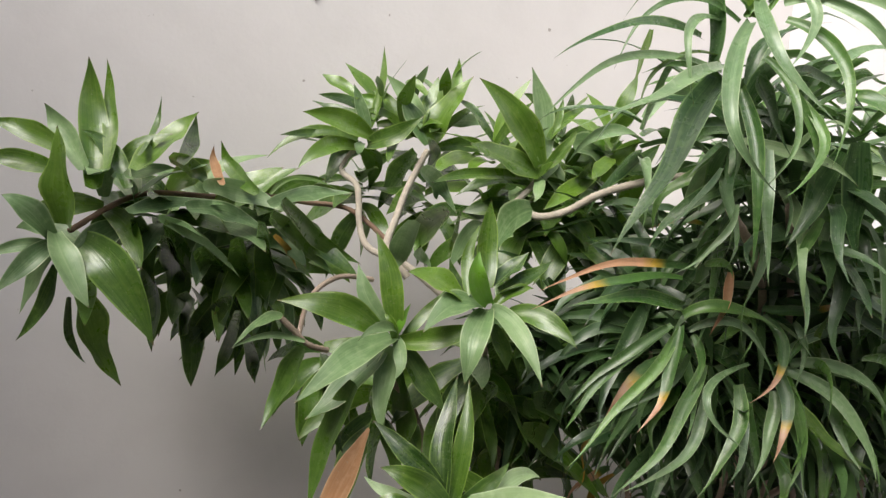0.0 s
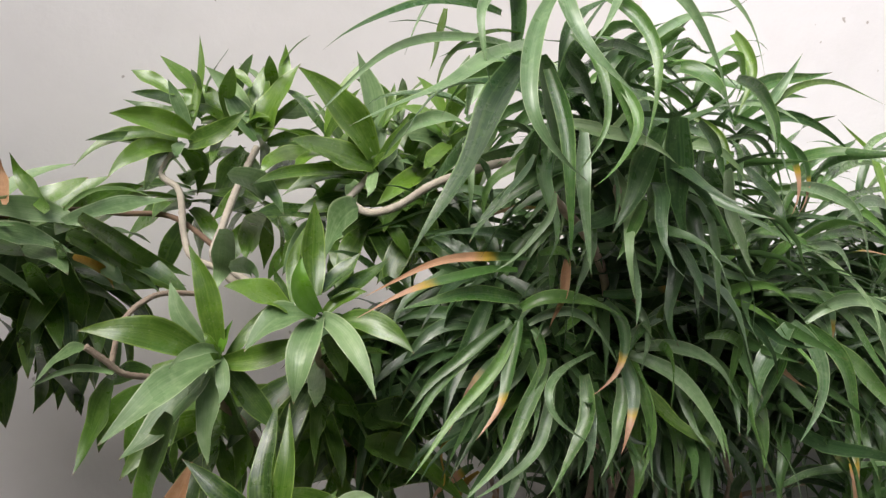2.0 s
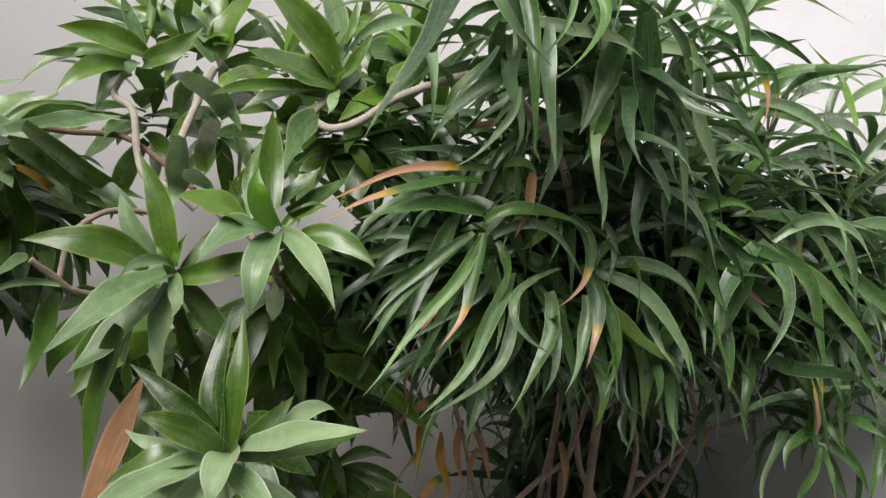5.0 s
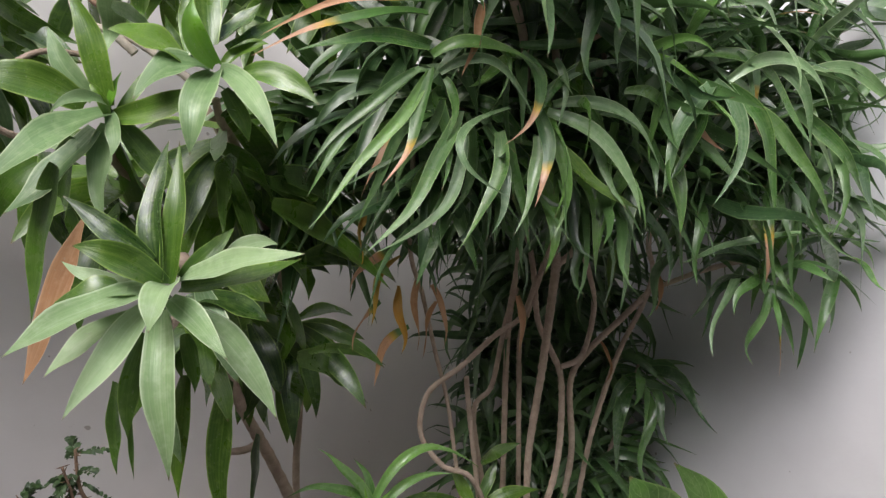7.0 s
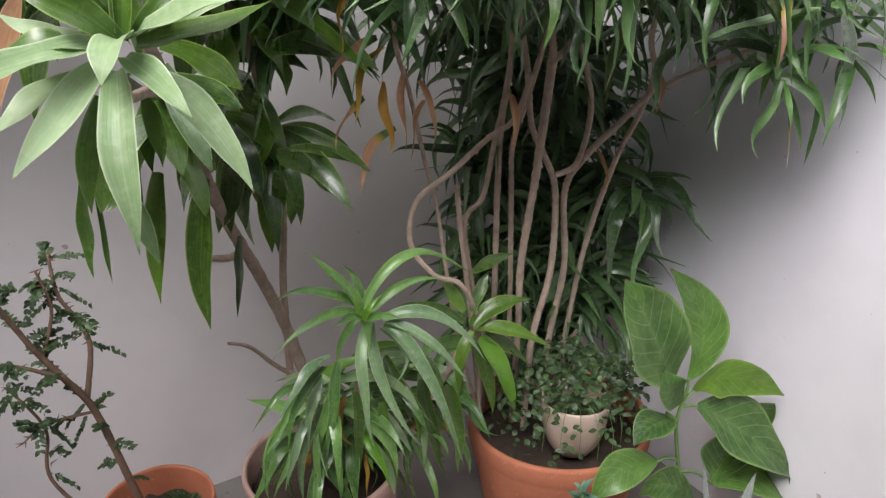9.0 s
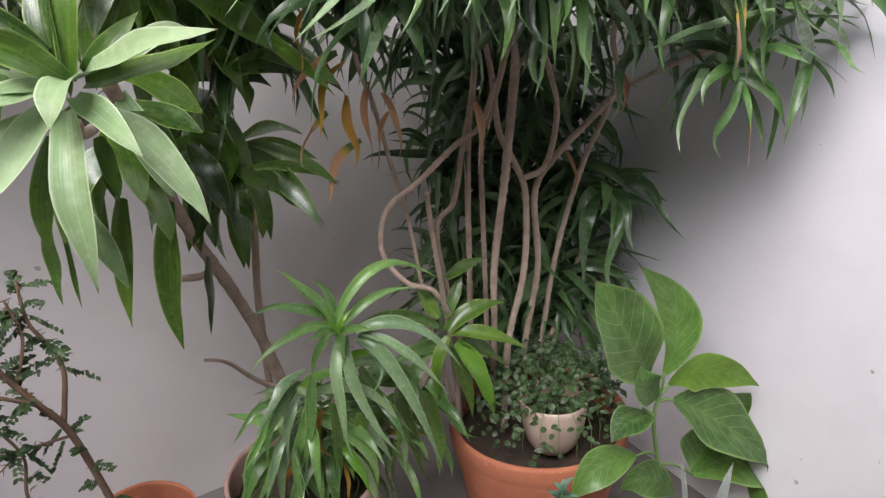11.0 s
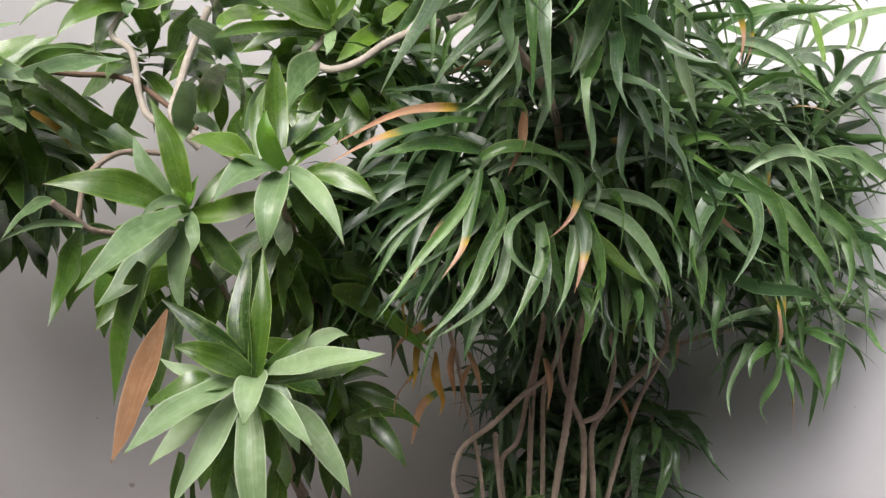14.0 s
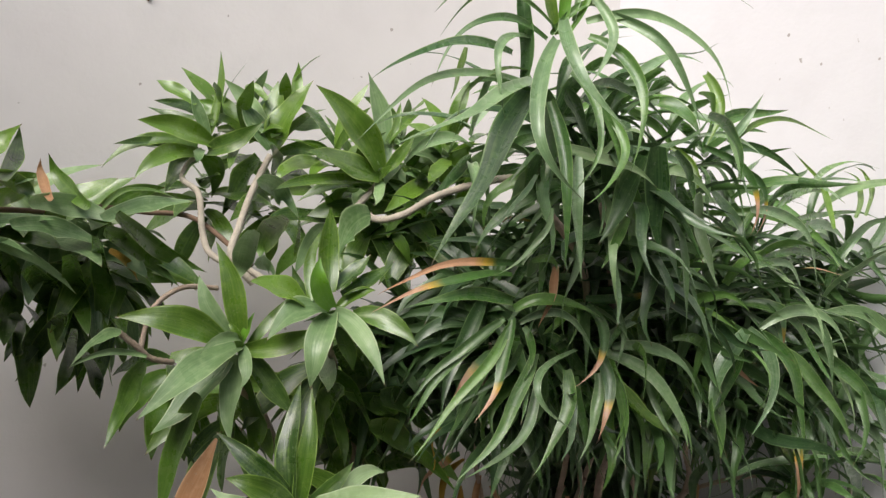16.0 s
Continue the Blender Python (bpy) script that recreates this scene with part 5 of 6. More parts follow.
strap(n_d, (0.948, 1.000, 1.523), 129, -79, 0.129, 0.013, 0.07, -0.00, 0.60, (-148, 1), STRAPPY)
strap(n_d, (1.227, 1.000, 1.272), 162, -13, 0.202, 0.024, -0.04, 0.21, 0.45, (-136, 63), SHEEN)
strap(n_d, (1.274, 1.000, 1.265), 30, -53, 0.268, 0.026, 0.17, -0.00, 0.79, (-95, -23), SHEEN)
strap(n_d, (1.247, 1.000, 1.277), 17, -22, 0.300, 0.018, 0.12, -0.05, 0.82, (-65, 21), STRAPPY)
strap(n_d, (1.207, 1.000, 1.275), 74, -59, 0.199, 0.028, 0.17, 0.07, 0.77, (166, -1), STRAPPY)
strap(n_d, (1.095, 1.000, 1.334), 23, -53, 0.215, 0.016, 0.17, -0.01, 0.75, (-102, -23), NARROW)

# leaves of one shoot
strap(n_b, (0.609, 1.050, 1.621), 175, -12, 0.238, 0.013, 0.09, -0.00, 0.51, (-98, 13), SCORCHED)
strap(n_b, (0.591, 1.050, 1.600), 180, -13, 0.235, 0.019, 0.07, 0.00, 0.37, (-109, 54), BURNT)
strap(n_b, (0.594, 1.050, 1.563), 180, -4, 0.184, 0.022, 0.08, 0.00, 0.46, (-91, 21), STRAPPY)
strap(n_b, (0.668, 1.050, 1.617), -152, -66, 0.104, 0.014, 0.02, -0.08, 0.44, (-114, 19), DRY)
strap(n_b, (0.623, 1.050, 1.627), -13, -23, 0.047, 0.013, 0.31, -0.14, 0.79, (-99, 9), STRAPPY)
strap(n_b, (0.663, 1.050, 1.573), -72, -71, 0.096, 0.008, 0.25, -0.25, 0.32, (-110, 15), STRAPPY)
strap(n_b, (0.726, 1.050, 1.565), -8, 11, 0.155, 0.016, -0.07, 0.05, 0.43, (-102, 22), BURNT)
strap(n_b, (0.599, 1.050, 1.547), -11, -7, 0.158, 0.024, 0.16, 0.09, 0.32, (-93, 49), STRAPPY)
strap(n_b, (0.595, 1.050, 1.533), -142, -51, 0.181, 0.020, -0.02, -0.07, 0.57, (-146, 39), BURNT)
strap(n_b, (0.593, 1.050, 1.528), -162, -44, 0.273, 0.017, 0.00, -0.04, 0.43, (-101, 26), STRAPPY)
strap(n_b, (0.574, 1.050, 1.530), 180, -40, 0.197, 0.016, 0.05, 0.00, 0.51, (-106, 19), NARROW)
strap(n_b, (0.581, 1.050, 1.533), 180, -46, 0.225, 0.016, 0.06, 0.00, 0.70, (-125, 29), NARROW)
strap(n_b, (0.637, 1.050, 1.477), -156, -45, 0.245, 0.022, -0.03, -0.06, 0.48, (-110, 34), STRAPPY)
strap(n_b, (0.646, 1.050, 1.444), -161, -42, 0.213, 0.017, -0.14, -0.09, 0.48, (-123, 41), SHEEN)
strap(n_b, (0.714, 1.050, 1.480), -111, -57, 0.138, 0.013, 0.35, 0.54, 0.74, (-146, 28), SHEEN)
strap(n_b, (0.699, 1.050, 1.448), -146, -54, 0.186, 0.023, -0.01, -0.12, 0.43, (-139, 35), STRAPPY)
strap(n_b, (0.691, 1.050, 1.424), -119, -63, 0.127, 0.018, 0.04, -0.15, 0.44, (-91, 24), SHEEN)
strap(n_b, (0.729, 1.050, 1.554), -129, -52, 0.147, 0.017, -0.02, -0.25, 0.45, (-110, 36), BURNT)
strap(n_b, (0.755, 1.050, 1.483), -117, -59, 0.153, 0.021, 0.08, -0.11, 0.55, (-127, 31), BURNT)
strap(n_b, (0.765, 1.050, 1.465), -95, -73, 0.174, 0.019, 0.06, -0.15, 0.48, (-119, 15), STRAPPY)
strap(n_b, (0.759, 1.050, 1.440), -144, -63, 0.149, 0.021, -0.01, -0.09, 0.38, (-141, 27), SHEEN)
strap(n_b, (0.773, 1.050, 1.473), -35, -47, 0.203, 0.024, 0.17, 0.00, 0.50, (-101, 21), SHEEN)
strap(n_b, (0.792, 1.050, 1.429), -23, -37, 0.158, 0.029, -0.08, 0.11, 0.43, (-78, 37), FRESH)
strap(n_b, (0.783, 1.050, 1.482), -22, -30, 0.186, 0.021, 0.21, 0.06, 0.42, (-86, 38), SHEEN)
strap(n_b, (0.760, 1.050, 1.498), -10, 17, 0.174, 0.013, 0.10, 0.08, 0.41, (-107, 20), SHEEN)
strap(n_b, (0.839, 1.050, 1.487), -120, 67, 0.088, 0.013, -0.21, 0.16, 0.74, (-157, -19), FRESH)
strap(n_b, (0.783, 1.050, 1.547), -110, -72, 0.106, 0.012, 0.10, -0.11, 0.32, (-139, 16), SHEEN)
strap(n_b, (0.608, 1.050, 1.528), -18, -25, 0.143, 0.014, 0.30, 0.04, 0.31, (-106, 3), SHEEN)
strap(n_b, (0.615, 1.050, 1.521), -114, -77, 0.096, 0.013, 0.05, -0.15, 0.30, (-128, 13), STRAPPY)
strap(n_b, (0.862, 1.050, 1.471), -13, -49, 0.212, 0.014, 0.15, 0.05, 0.19, (-97, 5), STRAPPY)
strap(n_b, (0.715, 1.050, 1.437), 0, -76, 0.177, 0.016, -0.01, 0.00, 0.39, (-111, -5), NARROW)
strap(n_b, (0.612, 1.050, 1.493), 173, -38, 0.195, 0.013, -0.13, 0.06, 0.22, (-119, 25), NARROW)
strap(n_b, (0.652, 1.050, 1.475), 135, -79, 0.152, 0.022, -0.09, 0.16, 0.50, (-158, 4), NARROW)
strap(n_b, (0.673, 1.050, 1.456), 9, -60, 0.252, 0.012, 0.04, -0.03, 0.34, (-79, 1), NARROW)
strap(n_b, (0.604, 1.050, 1.622), 0, 30, 0.108, 0.014, 0.15, 0.00, 0.47, (-100, 16), STRAPPY)
strap(n_b, (0.592, 1.050, 1.511), 162, -63, 0.210, 0.016, 0.02, 0.04, 0.65, (-126, 9), NARROW)

# leaves of one shoot
strap(n_a, (1.135, 1.360, 1.209), 180, -80, 0.167, 0.026, 0.02, 0.00, 0.41, (-160, 9), FRESH)

for n, (spot, count) in enumerate([((0.783, 1.060, 1.901), 12), ((0.912, 1.100, 1.863), 12), ((0.712, 1.020, 1.838), 12), ((0.649, 1.020, 1.861), 12), ((0.860, 1.100, 1.925), 9), ((1.004, 1.120, 1.837), 12), ((0.541, 1.120, 1.843), 9), ((1.057, 1.100, 1.760), 10)]):
    spray(narrow, spot, count, 0.19, 0.024, NARROW, 1300 + n, (-70, 32), (0.08, 0.3), 0.08, odd=((STRAPPY, 0.4), (SHEEN, 0.25)), **STRAP)

for n, (spot, count) in enumerate([((1.199, 1.200, 1.324), 11), ((1.301, 1.180, 1.322), 11), ((1.352, 1.100, 1.259), 11), ((1.249, 1.140, 1.227), 10), ((1.418, 1.080, 1.226), 9), ((1.183, 1.250, 1.241), 9), ((1.354, 1.150, 1.313), 10)]):
    spray(n_l, spot, int(count * 0.65), 0.17, 0.021, NARROW, 1340 + n, (-70, 25), (0.05, 0.25), 0.06, odd=((STRAPPY, 0.25), (SHEEN, 0.1)), **STRAP)

# ---------------------------------------------------------------- pots
def pot(name, at, r, h, material, label, lip=0.03, flare=0.72, seed=1, bowl=False):
    """A round clay pot with a thick rolled lip; returns it with its soil in."""
    rng = random.Random(seed)
    holder = thing(name, at, label, "flower pot", "plant pots")
    f = flare
    side = [(r * f * 0.96, 0.0), (r * f, 0.006), (r * (f + 0.10), h * 0.3), (r * (f + 0.18), h * 0.6)]
    for k in range(7):
        z = h * 0.62 + (h * 0.34 - lip) * k / 6
        side += [(r * (f + 0.19 + (0.79 - f) * k / 6), z), (r * (f + 0.185 + (0.79 - f) * k / 6), z + 0.004)]
    if bowl:
        side = [(r * 0.5, 0.0), (r * 0.56, 0.004), (r * 0.76, h * 0.2), (r * 0.9, h * 0.45), (r * 0.965, h * 0.7)]
    rim = [(r * 0.992, h - lip), (r, h - lip * 0.75), (r, h - lip * 0.2), (r * 0.985, h), (r * 0.95, h), (r * 0.93, h - 0.006), (r * 0.90, h - lip - 0.04), (r * 0.88, h - lip - 0.06)]
    lathe("body", side + rim, material, holder, rng=rng, at=at)
    soil_disc("soil", r * 0.9, Vector(at) + Vector((0, 0, h - lip - (0.012 if h > 0.3 and r > 0.2 else 0.03))), holder, seed)
    return holder


pot("terracotta_pot", (1.06, 1.37, 0.0), 0.208, 0.350, TERRACOTTA, "large round orange terracotta pot with a thick lip", 0.045, 0.7, 3)
pot("clay_pot", (1.045, 1.285, 0.318), 0.074, 0.135, CREAM, "small weathered cream clay pot standing in a larger pot", 0.018, 0.6, 4, True)
pot("terracotta_pot", (0.19, 1.45, 0.0), 0.11, 0.335, TERRACOTTA, "orange terracotta pot holding a thorny shrub", 0.035, 0.7, 5)
pot("clay_pot", (0.50, 1.36, 0.0), 0.155, 0.40, RUSTY, "stained pinkish clay pot full of drooping strap leaves", 0.03, 0.75, 6)

# ---------------------------------------------------------------- small dracaena in front
front = thing("young_dracaena", (0.52, 1.33, 0.38), "young dracaena with drooping narrow leaves in a clay pot", "plant")
f_h = tube("stem", [(0.54, 1.34, 0.38), (0.56, 1.30, 0.55), (0.58, 1.272, 0.725)], 0.008, 0.007, BARK, front)
f_i = tube("stem", [(0.60, 1.38, 0.38), (0.74, 1.37, 0.48), (0.82, 1.36, 0.61)], 0.007, 0.006, BARK, front)
f_k = tube("stem", [(0.48, 1.32, 0.38), (0.472, 1.28, 0.52), (0.470, 1.262, 0.625)], 0.007, 0.006, BARK, front)

for n, (spot, count, el) in enumerate([((0.50, 1.29, 0.62), 10, (-75, -20)), ((0.60, 1.36, 0.62), 9, (-75, -20)), ((0.74, 1.42, 0.56), 9, (-60, 0)), ((0.55, 1.29, 0.55), 8, (-70, -20))]):
    spray(front, spot, count, 0.19, 0.026, STRAPPY, 640 + n, el, (0.1, 0.3), 0.06, odd=((PALE, 0.25), (YOUNG, 0.08)), base_width=0.5, fold=0.25, taper=1.5)

for n, spot in enumerate([(0.55, 1.33, 0.57), (0.62, 1.37, 0.54), (0.76, 1.42, 0.50), (0.48, 1.30, 0.55), (0.70, 1.38, 0.46)]):
    spray(front, spot, 12, 0.18, 0.024, STRAPPY, 700 + n, (-75, 10), (0.06, 0.25), 0.1, odd=((YELLOWED, 0.05), (PALE, 0.1)), **STRAP)

# leaves of one shoot
strap(f_h, (0.575, 1.270, 0.766), 168, 52, 0.154, 0.023, 0.07, -0.05, 0.67, (-58, 28), STRAPPY)
strap(f_h, (0.575, 1.270, 0.772), 131, 64, 0.089, 0.016, 0.04, 0.09, 0.57, (-81, 23), STRAPPY)
strap(f_h, (0.575, 1.270, 0.766), 180, 19, 0.161, 0.019, 0.17, 0.00, 0.59, (-69, 47), STRAPPY)
strap(f_h, (0.574, 1.270, 0.759), -167, -10, 0.177, 0.018, 0.23, -0.04, 0.46, (-89, 49), STRAPPY)
strap(f_h, (0.575, 1.270, 0.772), 7, 0, 0.235, 0.020, 0.34, -0.02, 0.38, (-83, 69), STRAPPY)
strap(f_h, (0.585, 1.270, 0.764), 0, 13, 0.152, 0.018, 0.16, 0.00, 0.50, (-99, 34), STRAPPY)
strap(f_h, (0.579, 1.270, 0.743), -101, -69, 0.228, 0.021, 0.15, 0.08, 0.40, (-103, 21), SHEEN)
strap(f_h, (0.590, 1.270, 0.740), -52, -66, 0.254, 0.021, 0.02, 0.16, 0.38, (-108, 14), SHEEN)
strap(f_h, (0.611, 1.270, 0.727), -32, -63, 0.330, 0.028, 0.12, 0.07, 0.10, (-71, 22), SHEEN)
strap(f_h, (0.614, 1.270, 0.735), -22, -41, 0.210, 0.025, 0.13, 0.07, 0.30, (-59, 43), SHEEN)
strap(f_h, (0.611, 1.270, 0.743), -12, -31, 0.226, 0.025, 0.23, 0.06, 0.27, (-59, 48), SHEEN)
strap(f_h, (0.605, 1.270, 0.726), -99, -58, 0.114, 0.008, 0.10, -0.34, 0.50, (-133, 27), SHEEN)
strap(f_h, (0.491, 1.270, 0.676), -130, -63, 0.144, 0.020, 0.16, -0.04, 0.47, (-96, 23), SHEEN)
strap(f_h, (0.516, 1.270, 0.629), -150, -67, 0.204, 0.024, 0.07, -0.08, 0.26, (-147, 23), STRAPPY)
strap(f_h, (0.464, 1.270, 0.644), -159, -21, 0.119, 0.014, 0.28, -0.10, 0.47, (-93, 48), STRAPPY)
strap(f_h, (0.450, 1.270, 0.577), -154, -49, 0.138, 0.017, 0.27, -0.04, 0.38, (-125, 37), STRAPPY)
strap(f_h, (0.452, 1.270, 0.539), -150, -48, 0.120, 0.016, 0.15, -0.10, 0.41, (-109, 34), STRAPPY)
strap(f_h, (0.534, 1.270, 0.598), -77, -71, 0.096, 0.014, 0.07, 0.29, 0.41, (-112, 15), YELLOWED)
strap(f_h, (0.628, 1.270, 0.613), 0, -63, 0.195, 0.031, -0.01, 0.00, 0.49, (-56, 16), BROAD)
strap(f_h, (0.734, 1.270, 0.575), 36, -78, 0.258, 0.040, 0.06, -0.01, 0.51, (-105, -9), BROAD)
strap(f_h, (0.687, 1.270, 0.601), 24, -76, 0.295, 0.032, -0.00, -0.04, 0.52, (-125, -12), BROAD)
strap(f_h, (0.609, 1.270, 0.666), 0, -71, 0.173, 0.025, 0.02, 0.00, 0.50, (-72, 6), BROAD)
strap(f_h, (0.566, 1.270, 0.465), -108, -69, 0.087, 0.009, 0.15, -0.04, 0.40, (-123, 21), YELLOWED)

# leaves of one shoot
lance(f_i, (0.832, 1.360, 0.633), 0, 14, 0.142, 0.038, 0.14, 0.00, 0.39, (-115, 59), FRESH)
lance(f_i, (0.835, 1.360, 0.627), -14, -20, 0.180, 0.031, 0.12, 0.06, 0.30, (-77, 50), FRESH)
lance(f_i, (0.849, 1.360, 0.603), -30, -66, 0.199, 0.047, 0.06, 0.03, 0.44, (-69, 19), YOUNG)
lance(f_i, (0.859, 1.360, 0.601), 0, -40, 0.146, 0.037, 0.05, 0.00, 0.39, (-47, 39), FRESH)
lance(f_i, (0.835, 1.360, 0.619), -153, -72, 0.143, 0.032, 0.15, -0.01, 0.35, (-154, 18), FRESH)
lance(f_i, (0.836, 1.360, 0.593), 0, -76, 0.197, 0.029, 0.06, 0.00, 0.52, (-119, -7), FRESH)
lance(f_i, (0.811, 1.360, 0.671), 138, 59, 0.086, 0.029, -0.05, 0.01, 0.60, (-80, 26), FRESH)
lance(f_i, (0.828, 1.360, 0.668), 34, 42, 0.096, 0.025, -0.06, -0.05, 0.64, (-99, 37), BROAD)
lance(f_i, (0.829, 1.360, 0.756), 23, -1, 0.130, 0.025, -0.05, -0.14, 0.72, (-67, 29), BROAD)
lance(f_i, (0.812, 1.360, 0.648), 173, 12, 0.174, 0.024, 0.14, 0.05, 0.53, (-91, 26), BROAD)

# leaves of one shoot
strap(f_h, (0.573, 1.255, 0.754), 0, 54, 0.057, 0.011, 0.21, 0.13, 0.62, (-129, 25), YOUNG)
strap(f_h, (0.570, 1.255, 0.754), 180, 78, 0.067, 0.011, -0.04, 0.00, 0.47, (-89, 0), YOUNG)
strap(f_h, (0.577, 1.255, 0.755), -50, 18, 0.069, 0.016, 0.12, 0.05, 0.64, (-153, 34), STRAPPY)
strap(f_h, (0.570, 1.255, 0.758), -144, 16, 0.089, 0.016, 0.14, -0.04, 0.63, (-39, 43), STRAPPY)
strap(f_h, (0.575, 1.255, 0.753), -105, -47, 0.061, 0.020, 0.20, -0.07, 0.38, (-145, 35), STRAPPY)
strap(f_h, (0.564, 1.255, 0.759), 180, -61, 0.098, 0.017, 0.13, 0.00, 0.26, (-138, 23), STRAPPY)

# leaves of one shoot
strap(f_h, (0.507, 1.240, 0.707), -160, -36, 0.142, 0.024, 0.17, -0.03, 0.41, (-156, 54), SHEEN)
strap(f_h, (0.496, 1.240, 0.687), -155, -50, 0.147, 0.022, 0.15, -0.01, 0.46, (-150, 40), STRAPPY)
strap(f_h, (0.517, 1.240, 0.693), -142, -76, 0.202, 0.020, 0.06, -0.03, 0.38, (-125, 13), STRAPPY)
strap(f_h, (0.486, 1.240, 0.678), -166, -46, 0.183, 0.016, 0.06, -0.01, 0.45, (-113, 30), STRAPPY)
strap(f_h, (0.462, 1.240, 0.603), -147, -59, 0.143, 0.017, 0.17, -0.06, 0.35, (-96, 21), SHEEN)
strap(f_h, (0.504, 1.240, 0.639), -154, -78, 0.213, 0.018, 0.09, -0.00, 0.47, (-107, 8), STRAPPY)
strap(f_h, (0.545, 1.240, 0.628), 180, -88, 0.198, 0.021, -0.04, 0.00, 0.50, (-102, 0), BROAD)
strap(f_h, (0.597, 1.240, 0.591), 0, -82, 0.219, 0.028, -0.02, 0.00, 0.46, (-130, -5), BROAD)

# ---------------------------------------------------------------- creeper in the small pot
creeper = thing("creeping_plant", (1.045, 1.285, 0.445), "small-leaved green creeper spilling over a clay pot", "plant")
rng = random.Random(21)
verts, uvs, faces = [], [], []
for i in range(820):
    a, k = rng.uniform(0, 6.283), rng.random() ** 0.5
    r = 0.17 * k
    z = 0.02 * (1 - k * k) + rng.uniform(-0.03, 0.025)
    if k > 0.75:
        if math.sin(a) < -0.6 and abs(math.cos(a)) < 0.7 and rng.random() < 0.5:
            continue
        z -= rng.random() ** 2 * 0.12
    v, t, q = blade(rng.uniform(0, 360), rng.uniform(-35, 50), rng.uniform(0.014, 0.026), rng.uniform(0.009, 0.015), 0.12, rng, steps=4, fold=0.15, base_width=0.3)
    off = Vector((r * math.cos(a) + 0.02, r * math.sin(a) + 0.05, z + 0.012))
    n = len(verts)
    verts += [p + off for p in v]
    uvs += t
    faces += [tuple(n + j for j in f) for f in q]
tagged(mesh_object("foliage", verts, faces, TINY, creeper, "small round dull green leaves", uvs, at=(1.045, 1.285, 0.445)), kind="stuff")
for i in range(9):
    a = radians(200 + i * 22)
    c = Vector((1.045, 1.285, 0.445))
    o = Vector((math.cos(a), math.sin(a), 0))
    tube("runner", [c, c + o * 0.07 + Vector((0, 0, 0.02)), c + o * 0.10 + Vector((0, 0, -0.02)), c + o * 0.105 + Vector((0, 0, -0.08))], 0.0008, 0.0006, GREENSTEM, creeper, per=4, sides=5)

# ---------------------------------------------------------------- large ovate-leaved plant
ovate = thing("ovate_leaf_plant", (1.25, 1.15, 0.0), "leafy plant with large fresh green ovate leaves beside the wall", "plant")
stalk = tube("stem", [(1.271, 1.160, 0.000), (1.261, 1.160, 0.198), (1.231, 1.160, 0.332), (1.216, 1.160, 0.424), (1.228, 1.160, 0.474)], 0.005, 0.004, GREENSTEM, ovate)
oval(ovate, (1.231, 1.160, 0.526), 142, 75, 0.252, 0.110, 0.17, 0.26, 0.17, (-122, 1), OVATE)
oval(ovate, (1.188, 1.160, 0.529), 180, 61, 0.297, 0.157, -0.01, -0.07, 0.62, (-79, 6), OVATE)
oval(ovate, (1.249, 1.160, 0.491), -7, -14, 0.243, 0.091, 0.17, 0.04, 0.15, (-93, 18), OVATE_NEW)
oval(ovate, (1.388, 1.160, 0.413), 8, -43, 0.381, 0.096, 0.09, -0.03, 0.78, (-83, -1), OVATE)
oval(ovate, (1.265, 1.160, 0.448), -10, -40, 0.393, 0.137, 0.04, 0.02, 0.26, (-73, 28), OVATE)
oval(ovate, (1.220, 1.160, 0.469), -164, 57, 0.132, 0.071, -0.14, -0.09, 0.87, (-79, -3), OVATE)
oval(ovate, (1.206, 1.160, 0.431), -166, -4, 0.126, 0.075, 0.18, -0.02, 0.65, (-98, 80), OVATE)
oval(ovate, (1.177, 1.160, 0.330), -171, -8, 0.186, 0.079, 0.21, -0.01, 0.69, (-90, 50), OVATE)
oval(ovate, (1.347, 1.160, 0.214), -2, -23, 0.528, 0.151, 0.10, -0.02, 0.28, (-66, 47), OVATE)
oval(ovate, (1.355, 1.160, 0.218), 16, 15, 0.147, 0.121, 0.02, -0.12, 0.63, (169, 73), OVATE)
oval(ovate, (1.298, 1.160, 0.177), -173, 29, 0.201, 0.084, 0.19, -0.04, 0.90, (-69, 23), OVATE)
for low, high, out in (((1.216, 1.160, 0.424), (1.185, 1.160, 0.453), (1.203, 1.160, 0.432)), ((1.233, 1.160, 0.316), (1.204, 1.160, 0.331), (1.177, 1.160, 0.330)), ((1.225, 1.160, 0.475), (1.202, 1.160, 0.512), (1.178, 1.160, 0.547)), ((1.228, 1.160, 0.474), (1.239, 1.160, 0.481), (1.249, 1.160, 0.491)), ((1.221, 1.160, 0.458), (1.243, 1.160, 0.456), (1.265, 1.160, 0.448)), ((1.245, 1.160, 0.282), (1.291, 1.160, 0.264), (1.347, 1.160, 0.214)), ((1.228, 1.160, 0.474), (1.232, 1.160, 0.504), (1.231, 1.160, 0.526))):
    tube("petiole", [low, high, out], 0.004, 0.003, GREENSTEM, ovate, per=5, sides=6)

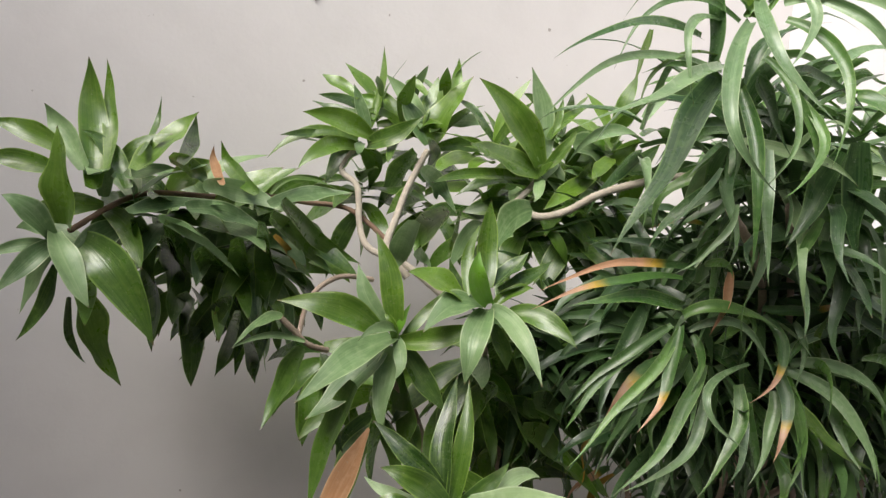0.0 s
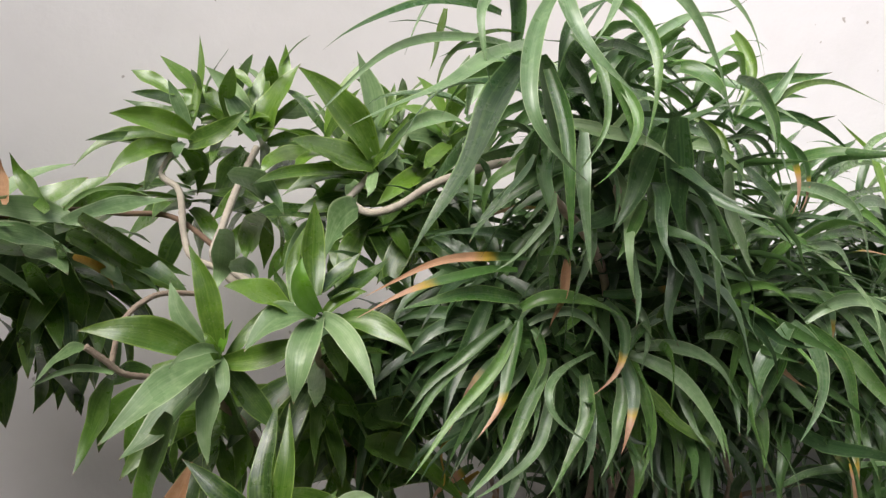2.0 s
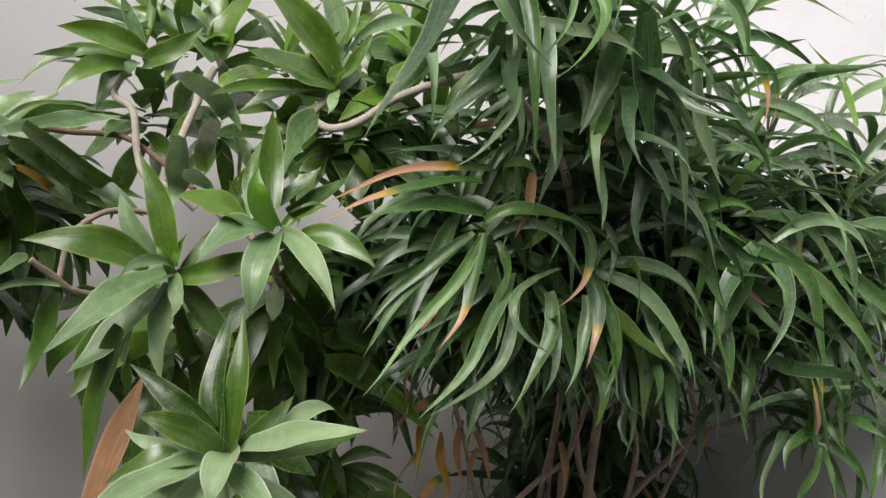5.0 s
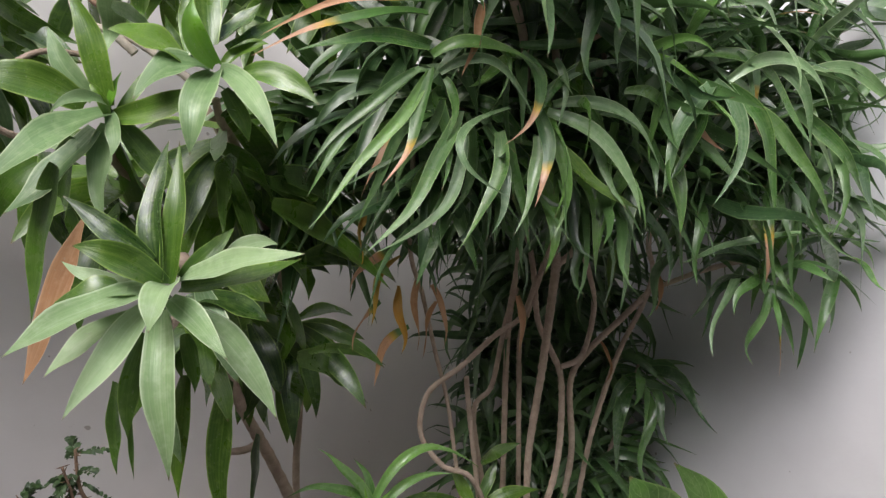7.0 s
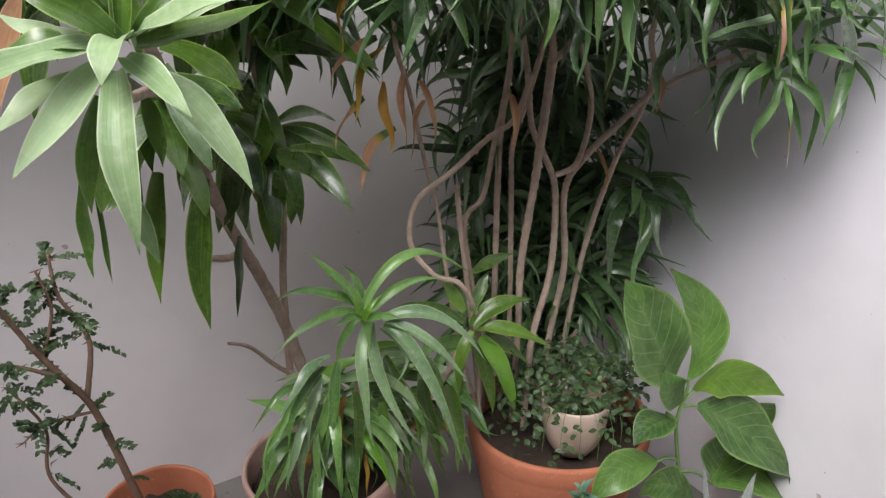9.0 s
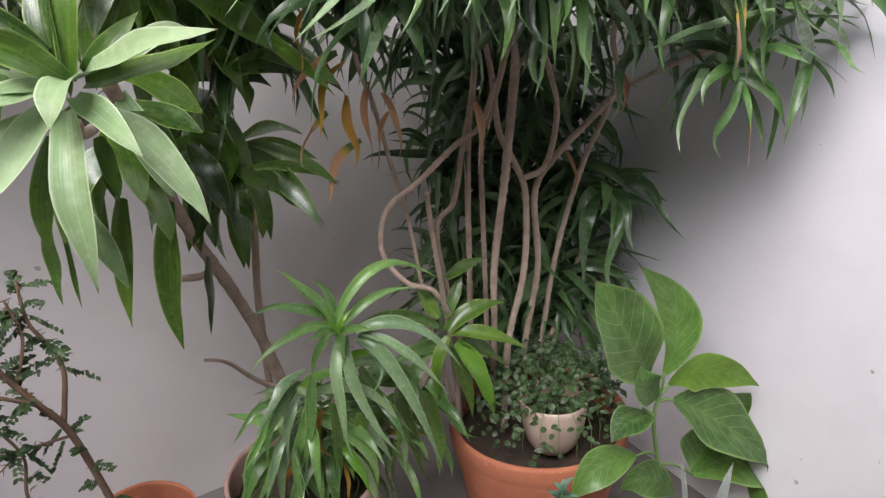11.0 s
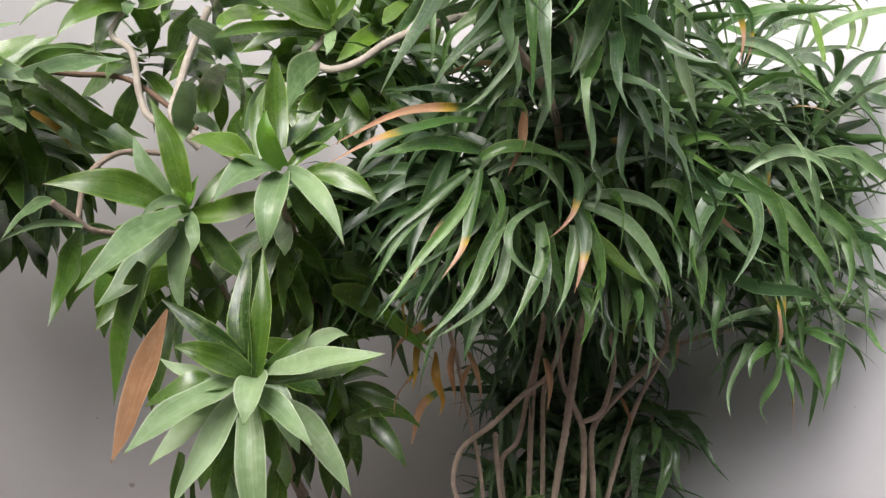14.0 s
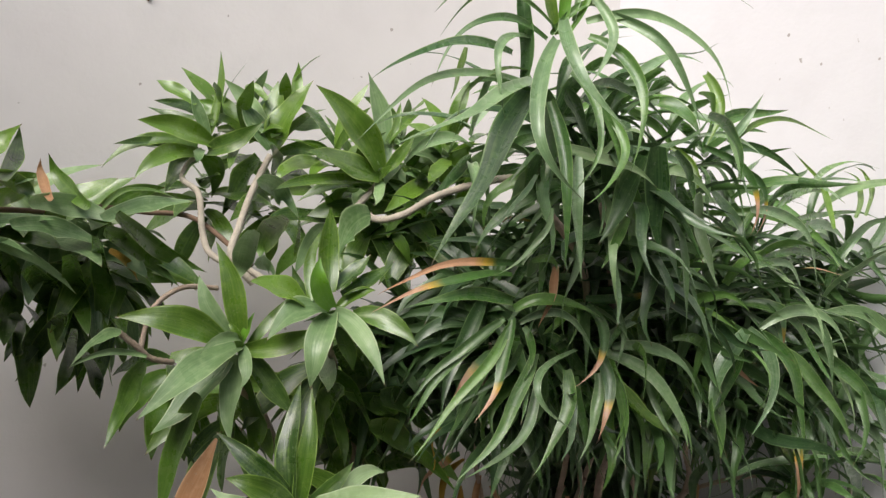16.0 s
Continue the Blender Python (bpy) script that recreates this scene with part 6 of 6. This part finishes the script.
# ---------------------------------------------------------------- thorny shrub
shrub = thing("thorny_shrub", (0.175, 1.4, 0.332), "sparse thorny shrub with small paired leaflets", "plant")
t_a = tube("branch", [(0.175, 1.4, 0.332), (0.156, 1.38, 0.43), (0.12, 1.36, 0.626), (0.087, 1.34, 0.712), (0.055, 1.33, 0.781), (0.022, 1.3, 0.885)], 0.008, 0.004, BROWN, shrub, per=12)
t_b = tube("branch", [(0.112, 1.36, 0.652), (0.133, 1.36, 0.752), (0.119, 1.37, 0.803), (0.101, 1.37, 0.849), (0.099, 1.38, 0.915)], 0.005, 0.0025, BROWN, shrub, per=12)
t_c = tube("branch", [(0.065, 1.335, 0.762), (0.09, 1.35, 0.832), (0.08, 1.35, 0.902)], 0.0035, 0.002, BROWN, shrub)
t_d = tube("branch", [(0.105, 1.36, 0.372), (0.035, 1.34, 0.522), (0.045, 1.33, 0.632), (0.005, 1.33, 0.722)], 0.004, 0.002, BROWN, shrub)
t_e = tube("branch", [(0.087, 1.34, 0.712), (0.02, 1.31, 0.77), (-0.05, 1.29, 0.79)], 0.004, 0.002, BROWN, shrub)
t_g = tube("branch", [(0.12, 1.36, 0.626), (0.05, 1.33, 0.64), (0.01, 1.32, 0.62)], 0.003, 0.0015, BROWN, shrub)
rng = random.Random(33)
for parent, path in ((t_a, [(0.156, 1.38, 0.43), (0.12, 1.36, 0.626), (0.087, 1.34, 0.712), (0.055, 1.33, 0.781), (0.022, 1.3, 0.885)]), (t_b, [(0.133, 1.36, 0.752), (0.119, 1.37, 0.803), (0.101, 1.37, 0.849), (0.099, 1.38, 0.915)]), (t_c, [(0.09, 1.35, 0.832), (0.08, 1.35, 0.902)]), (t_e, [(0.087, 1.34, 0.712), (0.02, 1.31, 0.77), (-0.05, 1.29, 0.79)]), (t_g, [(0.12, 1.36, 0.626), (0.05, 1.33, 0.64), (0.01, 1.32, 0.62)]), (t_d, [(0.035, 1.34, 0.522), (0.045, 1.33, 0.632), (0.005, 1.33, 0.722)])):
    for p in smooth_path(path, 5)[1:]:
        for _ in range(rng.choice((0, 1, 1, 2)) if p.z > 0.66 else rng.choice((0, 1, 1))):
            verts, uvs, faces = [], [], []
            az, el = rng.uniform(0, 360), rng.uniform(-55, 50)
            d = Vector((math.cos(radians(az)) * math.cos(radians(el)), math.sin(radians(az)) * math.cos(radians(el)), math.sin(radians(el))))
            span = rng.uniform(0.03, 0.06)
            for k in range(7):
                for s in (-62, 62):
                    v, t, q = blade(az + s, el + rng.uniform(-35, 10), rng.uniform(0.011, 0.019) * (1 - 0.06 * k), 0.0075, 0.12, rng, steps=4, fold=0.1)
                    n = len(verts)
                    droop = Vector((0, 0, -0.012 * (k / 6) ** 2))
                    verts += [w + d * span * (0.15 + 0.85 * k / 6) + droop for w in v]
                    uvs += t
                    faces += [tuple(n + j for j in f) for f in q]
            mesh_object("pinnate_leaf", verts, faces, TINY, parent, "small feathery dark green leaf", uvs, at=p)
        for k in range(2):
            o = Vector((rng.uniform(-1, 1), rng.uniform(-1, 1), rng.uniform(-0.2, 0.6))).normalized()
            tube("thorn", [p, p + o * 0.012], 0.0016, 0.0003, BROWN, parent, per=2, sides=4)

# ---------------------------------------------------------------- mud nest on the wall
nest = thing("mud_nest", (0.055, 1.83, 2.148), "small dried brown insect nest stuck on the wall", "insect nest")
rng = random.Random(5)
bm = bmesh.new()
bmesh.ops.create_icosphere(bm, subdivisions=3, radius=1.0)
for v in bm.verts:
    k = 1 + 0.35 * noise.noise(v.co * 2.3)
    v.co = Vector((v.co.x * 0.008 * k + v.co.z * -0.004, v.co.y * 0.007 * k, v.co.z * 0.022 * k))
me = bpy.data.meshes.new("shell")
bm.to_mesh(me)
bm.free()
me.materials.append(NEST)
new("shell", me).parent = nest

# ---------------------------------------------------------------- small odd plants between the pots
variegated = thing("variegated_plant", (1.24, 1.02, 0.0), "stiff grey-green sword leaves with white edges", "plant")
SILVER = leaf_material("silver_leaf", (0.16, 0.21, 0.19), (0.26, 0.30, 0.28), (0.62, 0.62, 0.55), 0.4)
for n, (az, el, length) in enumerate([(120, 82, 0.39), (20, 70, 0.34), (-60, 74, 0.30), (200, 72, 0.30)]):
    leaf(variegated, (1.24 + 0.01 * n, 1.02, 0.0), az, el, length, 0.03, 0.02, SILVER, random.Random(950 + n), belly=0.5, taper=2.6)
herb = thing("small_herb", (0.95, 1.10, 0.0), "small blue-green leafy seedling beside the pot", "plant")
sprig = tube("stem", [(0.95, 1.10, 0.0), (0.955, 1.11, 0.2), (0.95, 1.10, 0.37)], 0.003, 0.002, GREENSTEM, herb)
HERB = leaf_material("herb_leaf", (0.05, 0.15, 0.09), (0.09, 0.21, 0.13), (0.2, 0.32, 0.2), 0.45, ribs=5.0)
spray(sprig, (0.95, 1.10, 0.375), 18, 0.035, 0.013, HERB, 960, (-30, 60), (0.05, 0.2), 0.07)
moss = thing("moss_clump", (0.22, 1.42, 0.31), "yellow-green moss clump in the shrub's pot", "moss")
rng = random.Random(41)
verts, uvs, faces = [], [], []
for i in range(160):
    a, r = rng.uniform(0, 6.283), 0.05 * rng.random() ** 0.5
    v, t, q = blade(rng.uniform(0, 360), rng.uniform(0, 80), 0.02, 0.007, 0.1, rng, steps=3)
    n = len(verts)
    verts += [p + Vector((r * math.cos(a), r * math.sin(a), 0.02 - r * 0.3)) for p in v]
    uvs += t
    faces += [tuple(n + j for j in f) for f in q]
tagged(mesh_object("tuft", verts, faces, TINY, moss, "soft yellow-green moss", uvs, at=(0.22, 1.42, 0.31)), kind="stuff")
